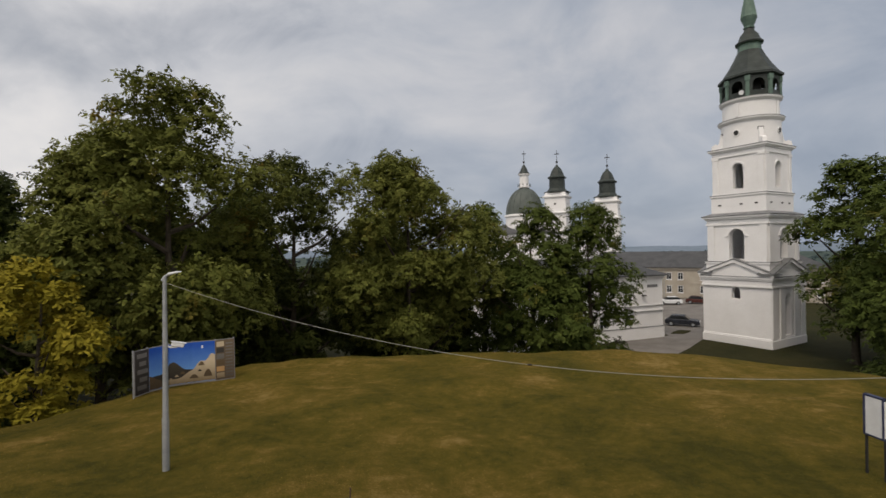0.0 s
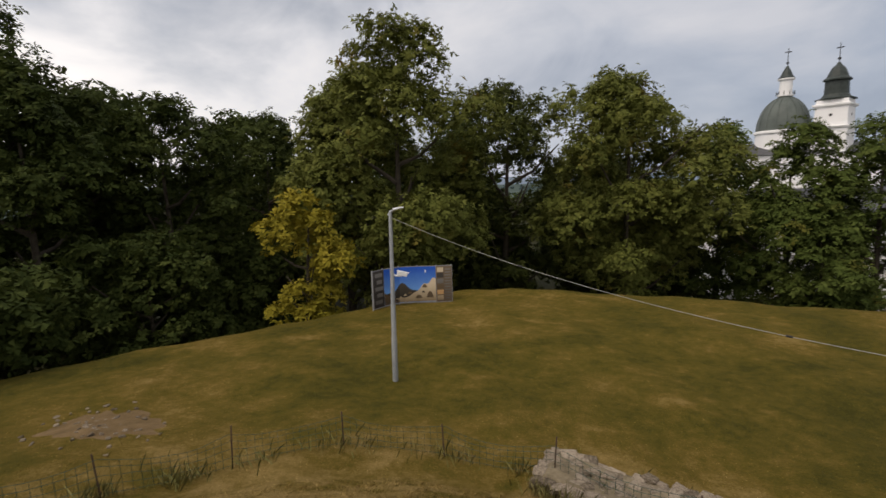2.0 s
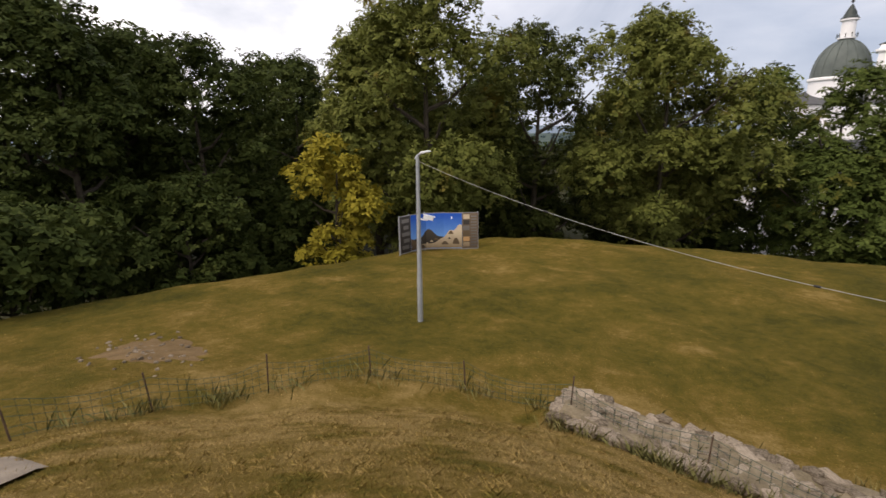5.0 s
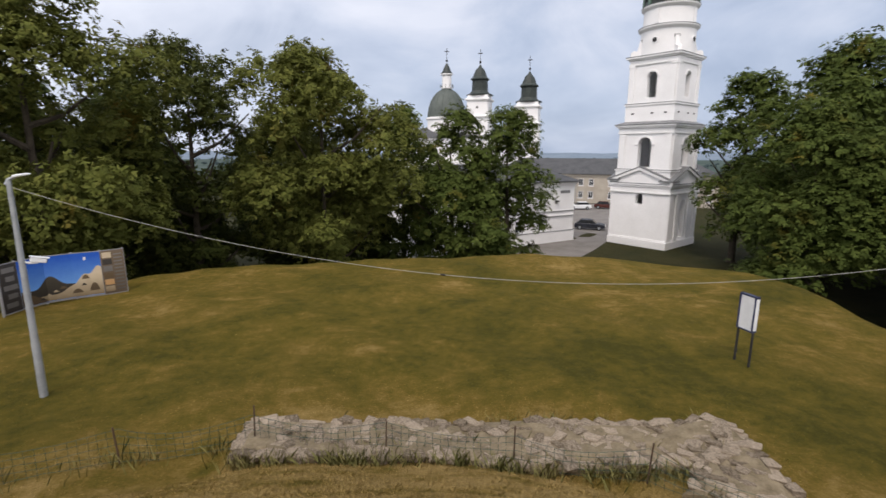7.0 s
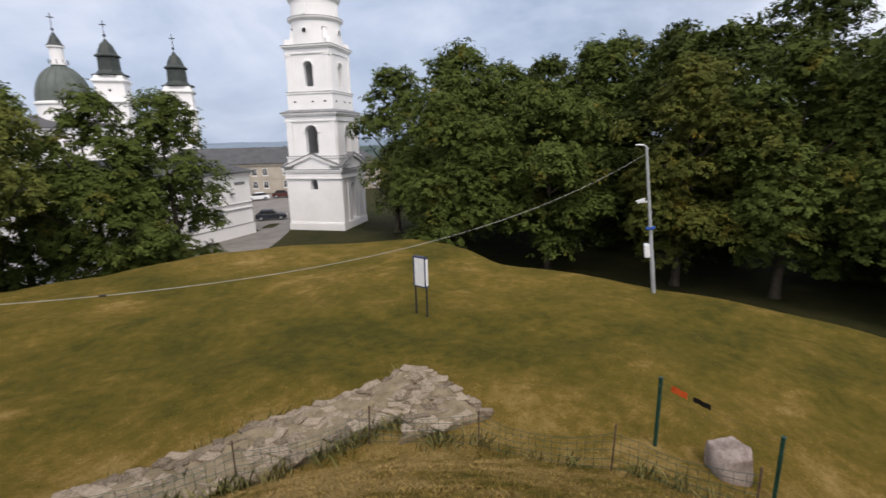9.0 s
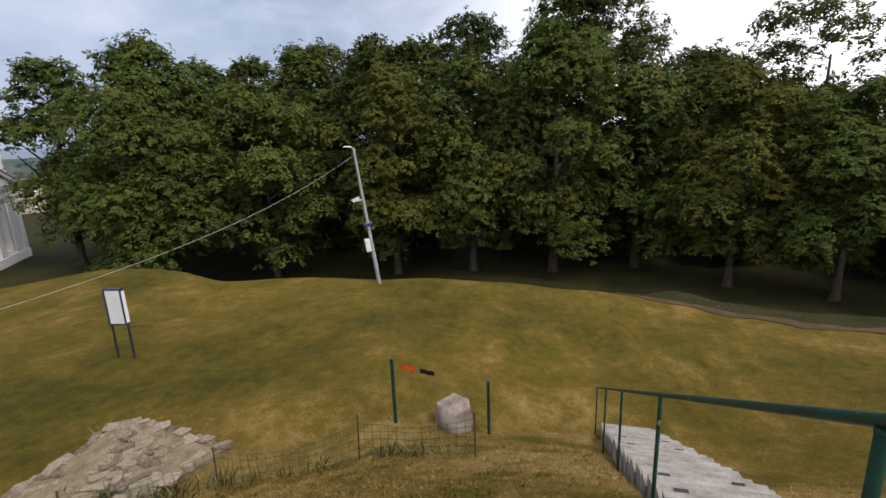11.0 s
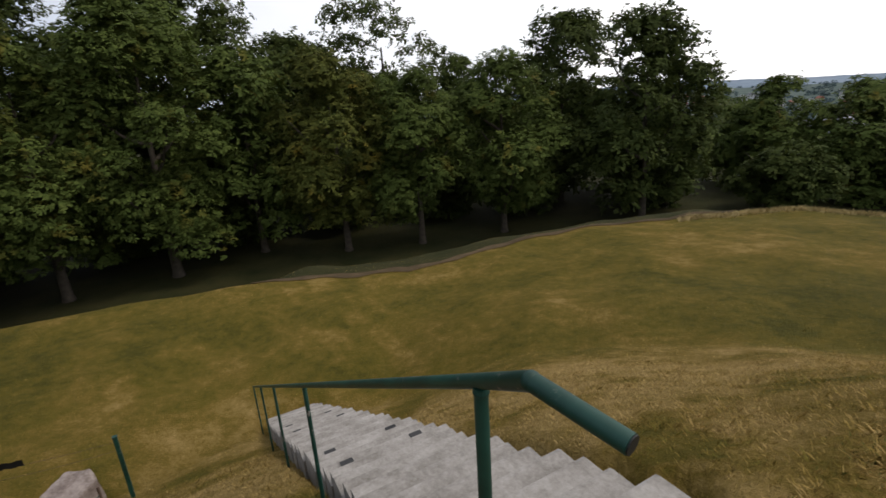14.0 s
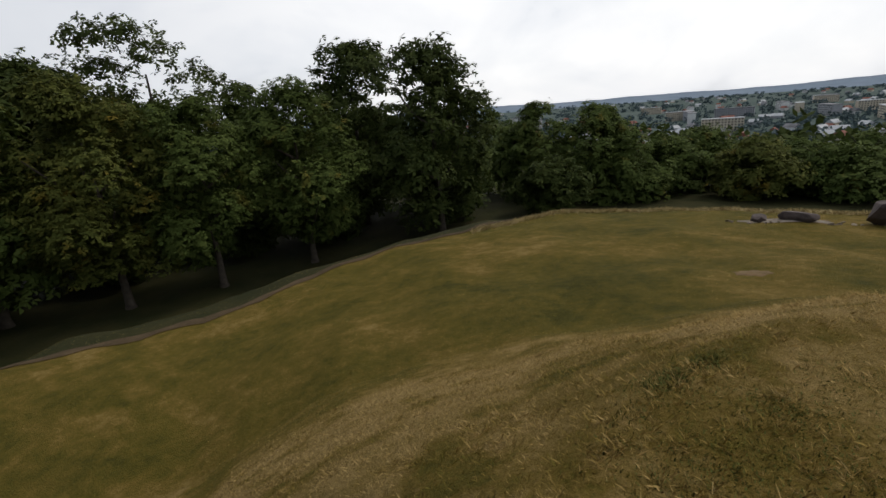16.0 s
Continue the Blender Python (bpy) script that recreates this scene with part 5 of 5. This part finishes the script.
def white_house():
    m, w = wall_frame((3.2, 50.1), (25.0, 59.2))
    root = thing("white_house", m, "long white plastered two-storey house with dark sheet roof", "house")
    bm = bmesh.new()
    box(bm, 0, w, 0, 9.0, 0, 7.55)
    part("wall", bm, WHITE, root)
    bm = bmesh.new()
    hip_roof(bm, w, 9.0, 7.75, 2.1, 0.55)
    part("roof", bm, SLATE, root)
    bm = bmesh.new()
    for z0, z1, out in ((7.2, 7.4, 0.10), (7.4, 7.62, 0.28), (3.35, 3.5, 0.08), (4.0, 4.12, 0.06)):
        box(bm, -out, w + out, -out, 9 + out, z0, z1)
    part("cornice", bm, WHITE, root, bevel=0.02)
    bm = bmesh.new()
    for z0, z1, out in ((3.30, 3.348, 0.14), (3.95, 3.998, 0.12), (1.42, 1.47, 0.17)):
        box(bm, -out, w + out, -out, 9 + out, z0, z1)
    part("ledge_flashing", bm, LEAD, root, "grey sheet flashing on the ledges")
    bm = bmesh.new()
    box(bm, -0.12, w + 0.12, -0.12, 9.12, -0.3, 1.418)
    part("plinth", bm, WHITE, root)
    for k in range(6):
        x = w - 1.6 - 3.6 * k
        bm = bmesh.new()
        box(bm, x - 0.8, x + 0.8, -0.03, 0.02, 6.2, 6.55)
        part("vent_panel", bm, LEAD, root)
    for k in range(5):
        x = w - 5.4 - 3.6 * k
        sash_window(root, Matrix(), x, 4.6, 1.0, 1.5, 0.0)
        sash_window(root, Matrix(), x, 1.75, 1.0, 1.3, 0.0)
    bm = bmesh.new()
    box(bm, w - 3.3, w - 2.9, -0.45, -0.03, 5.2, 5.35)
    tube(bm, [(w - 3.1, -0.3, 5.28), (w - 3.1, 0.0, 5.1)], 0.03, 6)
    part("wall_lamp", bm, IRON, root)


white_house()


def long_building():
    m, w = wall_frame((27.0, 114.5), (68.0, 89.3))
    root = thing("long_building", m, "long cream two-storey building with grey roof and paired windows", "building")
    bm = bmesh.new()
    box(bm, 0, w, 0, 12, 0, 6.2)
    part("wall", bm, CREAM, root)
    bm = bmesh.new()
    hip_roof(bm, w, 12, 6.45, 3.3, 0.5)
    part("roof", bm, SLATE, root)
    bm = bmesh.new()
    for z0, z1, out in ((5.9, 6.32, 0.25), (3.0, 3.2, 0.08), (0, 0.7, 0.10)):
        box(bm, -out, w + out, -out, 12 + out, z0, z1)
    part("cornice", bm, CREAM, root)
    x = 1.8
    k = 0
    while x < w - 1.5:
        sash_window(root, Matrix(), x, 3.9, 0.85, 1.35, 0.0)
        sash_window(root, Matrix(), x, 1.15, 0.85, 1.35, 0.0)
        k += 1
        x += 2.2 if k % 2 else 4.2
    for k in range(3):
        bm = bmesh.new()
        tube(bm, [(6 + 14 * k, -0.12, 0), (6 + 14 * k, -0.12, 6.0)], 0.07, 8)
        part("downpipe", bm, ZINC, root)


long_building()


def spire_tower(x, y, top_wall, group):
    root = thing("church_tower", pose(x, y, LOW, 0, 0, -25), "white church tower with dark copper helmet and cross", "church tower", group)
    h = top_wall - LOW
    bm = bmesh.new()
    box(bm, -3.6, 3.6, -3.6, 3.6, 0, h - 7)
    part("shaft", bm, WHITE, root)
    bm = bmesh.new()
    s = 1.4142
    lathe(bm, [(4.0 * s, h - 7), (4.2 * s, h - 6.6), (3.5 * s, h - 6.4), (3.35 * s, h - 2.0), (3.9 * s, h - 1.5), (3.9 * s, h - 1.1), (3.3 * s, h - 0.9), (3.2 * s, h)], 4, None, math.pi / 4)
    part("belfry_storey", bm, WHITE, root)
    for k in range(4):
        m = Matrix.Rotation(radians(90 * k), 4, "Z")
        bm = bmesh.new()
        arch_panel(bm, -1.25, 1.25, h - 14.0, h - 8.3, -3.72, -3.602, 0, 0.85, h - 13.6, h - 10.2, m, 10)
        part("window_surround", bm, WHITE, root)
        bm = bmesh.new()
        lathe(bm, [(0.35, 0), (0.35, 0.05)], 14, m @ Matrix.Translation((0, -3.42, h - 3.8)) @ Matrix.Rotation(radians(90), 4, "X"))
        part("oculus", bm, IRON, root)
    bm = bmesh.new()
    lathe(bm, [(4.3, h + 0.002), (4.4, h + 0.25), (3.2, h + 0.7), (2.6, h + 1.5), (2.5, h + 4.6), (3.0, h + 4.8), (3.05, h + 5.1), (2.3, h + 5.7), (1.9, h + 6.8), (1.4, h + 7.9), (0.6, h + 8.7), (0.3, h + 9.3)], 8, None, math.pi / 8)
    part("helmet", bm, COPPER_DARK, root, "dark copper helmet roof")
    bm = bmesh.new()
    tube(bm, [(0, 0, h + 9.2), (0, 0, h + 14.0)], 0.085, 8)
    box(bm, -0.75, 0.75, -0.08, 0.08, h + 12.7, h + 12.95)
    bmesh.ops.create_uvsphere(bm, u_segments=10, v_segments=6, radius=0.38, matrix=Matrix.Translation((0, 0, h + 10.2)))
    part("cross", bm, IRON, root)


def basilica():
    root = thing("church", pose(22.5, 162.7, LOW + 1.5), "white baroque church with green-grey dome behind the trees", "church")
    bm = bmesh.new()
    box(bm, -16, 24, -9, 24, -2, 14)
    part("nave_wall", bm, WHITE, root)
    bm = bmesh.new()
    hip_roof(bm, 40, 33, 14.0, 6.0, 0.6, Matrix.Translation((-16, -9, 0)))
    part("nave_roof", bm, SLATE, root)
    bm = bmesh.new()
    lathe(bm, [(6.4, 13), (6.4, 19.6), (6.8, 19.9), (6.8, 20.4), (6.3, 20.6)], 32)
    part("dome_drum", bm, WHITE, root, smooth=True)
    bm = bmesh.new()
    lathe(bm, [(6.3, 20.602)] + [(6.2 * math.cos(radians(a)), 20.7 + 8.9 * math.sin(radians(a))) for a in range(0, 80, 8)] + [(1.5, 29.7)], 32)
    part("dome", bm, DOME_MAT, root, "grey-green sheet metal dome", smooth=True)
    for k in range(16):
        bm = bmesh.new()
        a = 2 * math.pi * k / 16
        pts = [(6.24 * math.cos(radians(t)) * math.cos(a), 6.24 * math.cos(radians(t)) * math.sin(a), 20.7 + 8.95 * math.sin(radians(t))) for t in range(0, 78, 7)]
        tube(bm, pts, 0.11, 5)
        part("dome_rib", bm, DOME_MAT, root)
    bm = bmesh.new()
    lathe(bm, [(1.9, 29.702), (1.9, 30.1), (1.55, 30.2), (1.5, 33.8), (1.95, 34.0), (1.95, 34.3), (1.7, 34.4)], 16)
    part("lantern", bm, WHITE, root, "white lantern on the dome")
    for k in range(10):
        bm = bmesh.new()
        a = 2 * math.pi * k / 10
        tube(bm, [(2.1 * math.cos(a), 2.1 * math.sin(a), 30.0), (2.1 * math.cos(a), 2.1 * math.sin(a), 31.0)], 0.09, 6)
        part("baluster", bm, COPPER_DARK, root)
    bm = bmesh.new()
    lathe(bm, [(2.0, 34.402), (1.5, 35.0), (0.9, 36.4), (0.25, 37.6)], 12)
    part("lantern_cap", bm, COPPER_DARK, root)
    bm = bmesh.new()
    tube(bm, [(0, 0, 37.4), (0, 0, 42.2)], 0.085, 8)
    box(bm, -0.75, 0.75, -0.08, 0.08, 41.1, 41.35)
    bmesh.ops.create_uvsphere(bm, u_segments=10, v_segments=6, radius=0.36, matrix=Matrix.Translation((0, 0, 38.4)))
    part("cross", bm, IRON, root)


basilica()
spire_tower(32.6, 158.0, 23.1, "towers of the church")
spire_tower(47.6, 153.8, 20.8, "towers of the church")


# ---- parked cars ----
def car(x, y, turn, paint, label):
    root = thing("car", pose(x, y, ground_z(x, y) + 0.06, 0, 0, turn), label, "car", "cars parked in the yard")
    bm = bmesh.new()
    prism(bm, [(-2.15, 0.28), (2.15, 0.28), (2.2, 0.62), (2.05, 0.82), (1.05, 0.95), (-1.95, 0.98), (-2.18, 0.75)], -0.85, 0.85)
    part("body", bm, paint, root, bevel=0.07)
    bm = bmesh.new()
    prism(bm, [(-1.85, 0.97), (1.0, 0.95), (0.35, 1.42), (-1.35, 1.45)], -0.72, 0.72)
    part("cabin", bm, DARK_GLASS, root, "dark glass cabin", bevel=0.05)
    bm = bmesh.new()
    prism(bm, [(-1.38, 1.452), (0.36, 1.43), (0.25, 1.48), (-1.25, 1.5)], -0.66, 0.66)
    part("roof", bm, paint, root)
    for wx in (-1.35, 1.35):
        for wy in (-0.82, 0.82):
            bm = bmesh.new()
            lathe(bm, [(0.31, -0.1), (0.33, -0.07), (0.33, 0.07), (0.31, 0.1)], 18, Matrix.Translation((wx, wy, 0.32)) @ Matrix.Rotation(radians(90), 4, "X"))
            wheel = part("wheel", bm, BLACK, root)
            bm = bmesh.new()
            lathe(bm, [(0.2, -0.11), (0.2, 0.11)], 14, Matrix.Translation((wx, wy, 0.32)) @ Matrix.Rotation(radians(90), 4, "X"))
            part("rim", bm, ZINC, wheel)
    for wy in (-0.6, 0.6):
        bm = bmesh.new()
        box(bm, 2.12, 2.2, wy - 0.16, wy + 0.16, 0.6, 0.74)
        part("headlight", bm, WHITE_PAINT, root)


CAR_DARK = mottled("dark_blue_car_paint", (0.012, 0.014, 0.022), (0.03, 0.034, 0.045), 2, 20, 0.25, 0.0, 0, 0.6)
CAR_RED = mottled("dark_red_car_paint", (0.05, 0.015, 0.012), (0.09, 0.025, 0.02), 2, 20, 0.25, 0.0, 0, 0.6)
car(30.9, 67.0, -28, CAR_DARK, "dark blue saloon car parked on asphalt")
car(39.4, 90.8, 170, WHITE_PAINT, "white van-like car parked before the long building")
car(45.0, 91.0, -35, CAR_RED, "dark red estate car parked before the long building")
car(49.5, 88.5, -35, CAR_DARK, "dark estate car parked before the long building")


# ---- the town in the valley ----
HOUSE_WALLS = [mottled("town_wall_" + n, d, l, 0.2, 2, 0.9, 0) for n, d, l in (("white", (0.5, 0.49, 0.47), (0.7, 0.69, 0.67)), ("cream", (0.42, 0.36, 0.27), (0.56, 0.49, 0.38)), ("grey", (0.25, 0.25, 0.26), (0.38, 0.38, 0.39)))]
HOUSE_ROOFS = [mottled("town_roof_" + n, d, l, 0.2, 2, 0.8, 0) for n, d, l in (("red", (0.16, 0.06, 0.04), (0.26, 0.10, 0.07)), ("grey", (0.13, 0.13, 0.14), (0.22, 0.22, 0.23)), ("pale", (0.38, 0.39, 0.40), (0.52, 0.53, 0.54)))]


def town_house(w, d, h, wall, roof, flat):
    root = thing("town_block" if flat else "town_house", pose(0, 0, 0), "flat-roofed apartment block among trees in the town" if flat else "small gabled house among trees in the town", "apartment block" if flat else "house", "blocks of the town" if flat else "houses of the town")
    bm = bmesh.new()
    box(bm, -w / 2, w / 2, -d / 2, d / 2, -3, h)
    part("wall", bm, wall, root)
    bm = bmesh.new()
    if flat:
        box(bm, -w / 2 - 0.3, w / 2 + 0.3, -d / 2 - 0.3, d / 2 + 0.3, h + 0.01, h + 0.6)
    else:
        prism(bm, [(-d / 2 - 0.5, h), (d / 2 + 0.5, h), (0, h + d * 0.42)], -w / 2 - 0.4, w / 2 + 0.4, Matrix.Rotation(radians(90), 4, "Z"))
    part("roof", bm, roof, root)
    if flat:
        for k in range(int(h // 3)):
            bm = bmesh.new()
            for side in (-1, 1):
                n = int(w // 3.2)
                for i in range(n):
                    x = -w / 2 + (i + 0.5) * w / n
                    box(bm, x - 0.8, x + 0.8, side * d / 2 - 0.05, side * d / 2 + 0.05, 1 + 3 * k, 2.5 + 3 * k)
            tagged(part("window_row", bm, DARK_GLASS, root), kind="stuff")
    return root


def town():
    rng = random.Random(31)
    models = [town_house(rng.uniform(9, 15), rng.uniform(8, 11), rng.uniform(4, 7), HOUSE_WALLS[k % 3], HOUSE_ROOFS[(k * 2 + k // 3) % 3], False) for k in range(7)]
    blocks = [town_house(rng.uniform(35, 60), 12, 15, HOUSE_WALLS[k], HOUSE_ROOFS[1 + k % 2], True) for k in range(3)]
    used = set()

    def put(ob, az, r, turn):
        x, y = -r * math.sin(radians(az)), r * math.cos(radians(az))
        m = pose(x, y, ground_z(x, y), 0, 0, turn)
        if ob.name in used:
            copy_thing(ob, m)
        else:
            ob.matrix_world = m
            used.add(ob.name)

    for k in range(330):
        put(models[k % 7], rng.uniform(-212, -140), 330 * (7.2 ** rng.uniform(0, 1)), rng.uniform(0, 180))
    for k in range(26):
        put(blocks[k % 3], rng.uniform(-210, -152), rng.uniform(480, 1500), rng.choice((10, 100)) + rng.uniform(-8, 8))
    for k in range(45):
        put(models[k % 7], rng.uniform(-34, -8), rng.uniform(700, 2600), rng.uniform(0, 180))


town()


def far_woods():
    rng = np.random.default_rng(77)
    spots = []
    for lo, hi, r0, r1, n in ((-215, -138, 95, 420, 420), (-215, -138, 330, 3600, 2300), (-40, 20, 300, 3600, 900)):
        az = np.radians(rng.uniform(lo, hi, n))
        r = r0 * (r1 / r0) ** rng.uniform(0, 1, n)
        spots.append(np.stack([-r * np.sin(az), r * np.cos(az), r], -1))
    spots = np.concatenate(spots)
    z = height(spots[:, 0], spots[:, 1])
    cos = []
    for (x, y, r), zz in zip(spots, z):
        tall, wide = rng.uniform(6, 11), rng.uniform(6, 11) * (1 + r / 1500)
        n = 60 if r < 420 else 22
        d = rng.normal(size=(n, 3))
        d /= np.linalg.norm(d, axis=1, keepdims=True)
        p = np.array([x, y, zz + tall * 0.5]) + d * rng.uniform(0.6, 1, (n, 1)) * (wide / 2, wide / 2, tall / 2)
        s = (1.4 if r < 420 else 2.6) * (1 + r / 2500)
        u = rng.normal(size=(n, 3))
        u /= np.linalg.norm(u, axis=1, keepdims=True)
        v = np.cross(u, d + (0, 0, 0.8))
        v /= np.linalg.norm(v, axis=1, keepdims=True) + 1e-9
        cos.append(np.stack([p - u * s * 0.6, p + v * s * 0.45, p + u * s * 0.6, p - v * s * 0.45], 1).reshape(-1, 3))
    near = [c for c, p in zip(cos, spots) if p[2] < 420]
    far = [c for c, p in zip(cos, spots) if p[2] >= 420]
    for batch, mat, label in ((near, LEAF["d"], "dark green woods below the hill"), (far, DISTANT, "woods and garden trees across the valley, blue haze painted in")):
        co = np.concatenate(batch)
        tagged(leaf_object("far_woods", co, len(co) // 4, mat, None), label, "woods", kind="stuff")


# the bluish cast of distant air is mixed into these leaf colours
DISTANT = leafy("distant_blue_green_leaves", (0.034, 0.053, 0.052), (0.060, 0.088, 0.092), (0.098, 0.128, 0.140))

far_woods()


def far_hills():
    """The wooded ridge on the horizon, three kilometres off, with haze in its colour."""
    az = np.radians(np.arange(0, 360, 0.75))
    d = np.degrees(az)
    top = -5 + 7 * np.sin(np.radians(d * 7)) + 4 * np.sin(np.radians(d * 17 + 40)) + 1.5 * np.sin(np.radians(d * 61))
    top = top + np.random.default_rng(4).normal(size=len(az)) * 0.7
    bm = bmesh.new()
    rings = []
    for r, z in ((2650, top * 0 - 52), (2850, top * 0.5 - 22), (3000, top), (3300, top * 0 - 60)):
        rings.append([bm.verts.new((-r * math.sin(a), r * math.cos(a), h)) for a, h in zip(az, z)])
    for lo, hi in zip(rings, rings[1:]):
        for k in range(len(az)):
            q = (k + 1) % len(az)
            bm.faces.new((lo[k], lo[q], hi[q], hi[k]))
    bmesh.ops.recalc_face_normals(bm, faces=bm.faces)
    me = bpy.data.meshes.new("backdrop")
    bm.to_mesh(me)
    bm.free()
    # pale blue base colour stands for the haze over three kilometres of air
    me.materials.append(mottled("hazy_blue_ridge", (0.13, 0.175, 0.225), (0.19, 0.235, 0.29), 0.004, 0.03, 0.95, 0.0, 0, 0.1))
    tagged(new("backdrop", me), "wooded hills on the horizon, blue haze painted in", "hills", kind="structure")


far_hills()


# ---- grass and weeds ----
def build_blades(n, co, b):
    tone, fine = grass_colours(n, co)
    isle = n.add("ShaderNodeNewGeometry").outputs["Random Per Island"]
    tone = n.math("ADD", tone, n.math("MULTIPLY", n.math("SUBTRACT", isle, 0.5), 0.13))
    return n.ramp(tone, [(0.40, (0.10, 0.105, 0.020)), (0.50, (0.20, 0.162, 0.032)), (0.57, (0.32, 0.222, 0.06)), (0.68, (0.52, 0.37, 0.15))]), None, 0


BLADES = see_through(material("grass_blades", build_blades, 0.8, 0, 0.15), 0.3)
WEEDS = leafy("weed_leaves", (0.10, 0.115, 0.035), (0.19, 0.185, 0.065), (0.34, 0.28, 0.12))


def blades(name, xy, tall, wide, mat, seed, label, lay=0.7):
    rng = np.random.default_rng(seed)
    n = len(xy)
    z = height(xy[:, 0], xy[:, 1])
    foot = np.column_stack([xy, z - 0.01])
    turn = rng.uniform(0, 2 * np.pi, n)
    side = np.column_stack([np.cos(turn), np.sin(turn), np.zeros(n)])
    bend = rng.normal(size=(n, 3)) * (lay, lay, 0)
    long = tall * rng.uniform(0.5, 1.3, (n, 1))
    tip = foot + (bend + (0, 0, 1)) / np.linalg.norm(bend + (0, 0, 1), axis=1, keepdims=True) * long
    mid = foot * 0.5 + tip * 0.5 + (0, 0, 1) * long * 0.10
    w = wide * rng.uniform(0.6, 1.3, (n, 1))
    co = np.stack([foot - side * w, foot + side * w, mid + side * w * 0.7, tip], 1).reshape(-1, 3)
    soft = rng.normal(size=(n, 3)) * 0.3 + (0, 0, 1)
    soft /= np.linalg.norm(soft, axis=1, keepdims=True)
    ob = leaf_object(name, co, n, mat, None, np.repeat(soft, 4, axis=0))
    tagged(ob, label, "grass", kind="stuff")


def scatter_disc(rng, n, r0, r1, power):
    az = rng.uniform(0, 2 * np.pi, n)
    r = r0 + (r1 - r0) * rng.uniform(0, 1, n) ** power
    xy = np.column_stack([CENTRE[0] - r * np.sin(az), CENTRE[1] + r * np.cos(az)])
    stairs_here = (xy[:, 0] > 1.36) & (xy[:, 0] < 10.2) & (xy[:, 1] < -0.92 - 0.028 * (xy[:, 0] - 1.3)) & (xy[:, 1] > -2.04 - 0.028 * (xy[:, 0] - 1.3))
    return xy[~stairs_here]


_rng = np.random.default_rng(5)
blades("grass", scatter_disc(_rng, 280000, 0.5, 7.6, 0.70), 0.038, 0.0019, BLADES, 6, "short dry lawn grass, straw and green blades mixed", 1.0)
blades("grass", scatter_disc(_rng, 135000, 7.0, 26.0, 1.15), 0.045, 0.0055, BLADES, 7, "short dry mown grass on the open lawn", 1.3)
# matted tufts on the mound
_tufts = scatter_disc(_rng, 2600, 0.6, 7.4, 0.75)
_near = np.repeat(_tufts, 28, axis=0) + _rng.normal(size=(len(_tufts) * 28, 2)) * np.repeat(_rng.uniform(0.02, 0.07, (len(_tufts), 1)), 28, axis=0)
_near = _near[~((_near[:, 0] > 1.3) & (_near[:, 1] < -0.85) & (_near[:, 1] > -2.35))]
blades("grass", _near, 0.066, 0.0022, BLADES, 16, "matted tufts of dry and green grass on the mound", 1.1)
_pts = []
for _p, _q in zip(FENCE, FENCE[1:]):
    for _k in range(5):
        _u = _rng.uniform(0, 1)
        _n = int(_rng.uniform(5, 42))
        _pts.append(np.array(_p) * (1 - _u) + np.array(_q) * _u + _rng.normal(size=(_n, 2)) * (0.07 + 0.13 * _rng.uniform()))
# tufts along the edges and in the joints of the ruined wall
for _a, _b, _m in (((-2.4, 7.2), (5.3, 6.35), 84), ((-2.3, 8.55), (6.9, 7.7), 14), ((-2.0, 7.9), (6.0, 7.0), 12)):
    for _k in range(_m):
        _u = _rng.uniform(0, 1)
        _pts.append(np.array(_a) * (1 - _u) + np.array(_b) * _u + _rng.normal(size=(int(_rng.uniform(6, 26)), 2)) * (0.05 + 0.09 * _rng.uniform()))
blades("weeds", np.concatenate(_pts), 0.30, 0.007, WEEDS, 8, "tall green weeds growing through the wire fence", 0.35)
_c = [ring(a, _rng.normal() * 0.25 + 0.2) for a in _rng.uniform(-185, -146, 7000)]
STRAW = leafy("straw_stalks", (0.22, 0.165, 0.065), (0.40, 0.31, 0.14), (0.58, 0.48, 0.26))
blades("dry_grass", np.array(_c), 0.18, 0.012, STRAW, 9, "long dry straw-coloured grass along the lawn's rim", 0.4)

# dark clover growing in clumps on the southern side of the mound
CLOVER = leafy("clover_leaves", (0.060, 0.072, 0.016), (0.105, 0.115, 0.028), (0.17, 0.165, 0.05))
_pts = []
for _k in range(30):
    _a, _r = _rng.uniform(168, 200), _rng.uniform(2.0, 3.7)
    _pts.append(np.array(polar(-_a, _r)) + (0.5, 0.0) + _rng.normal(size=(int(_rng.uniform(260, 800)), 2)) * _rng.uniform(0.06, 0.17))
blades("clover", np.concatenate(_pts), 0.026, 0.0036, CLOVER, 12, "dark green clover clumps in the dry grass", 1.0)
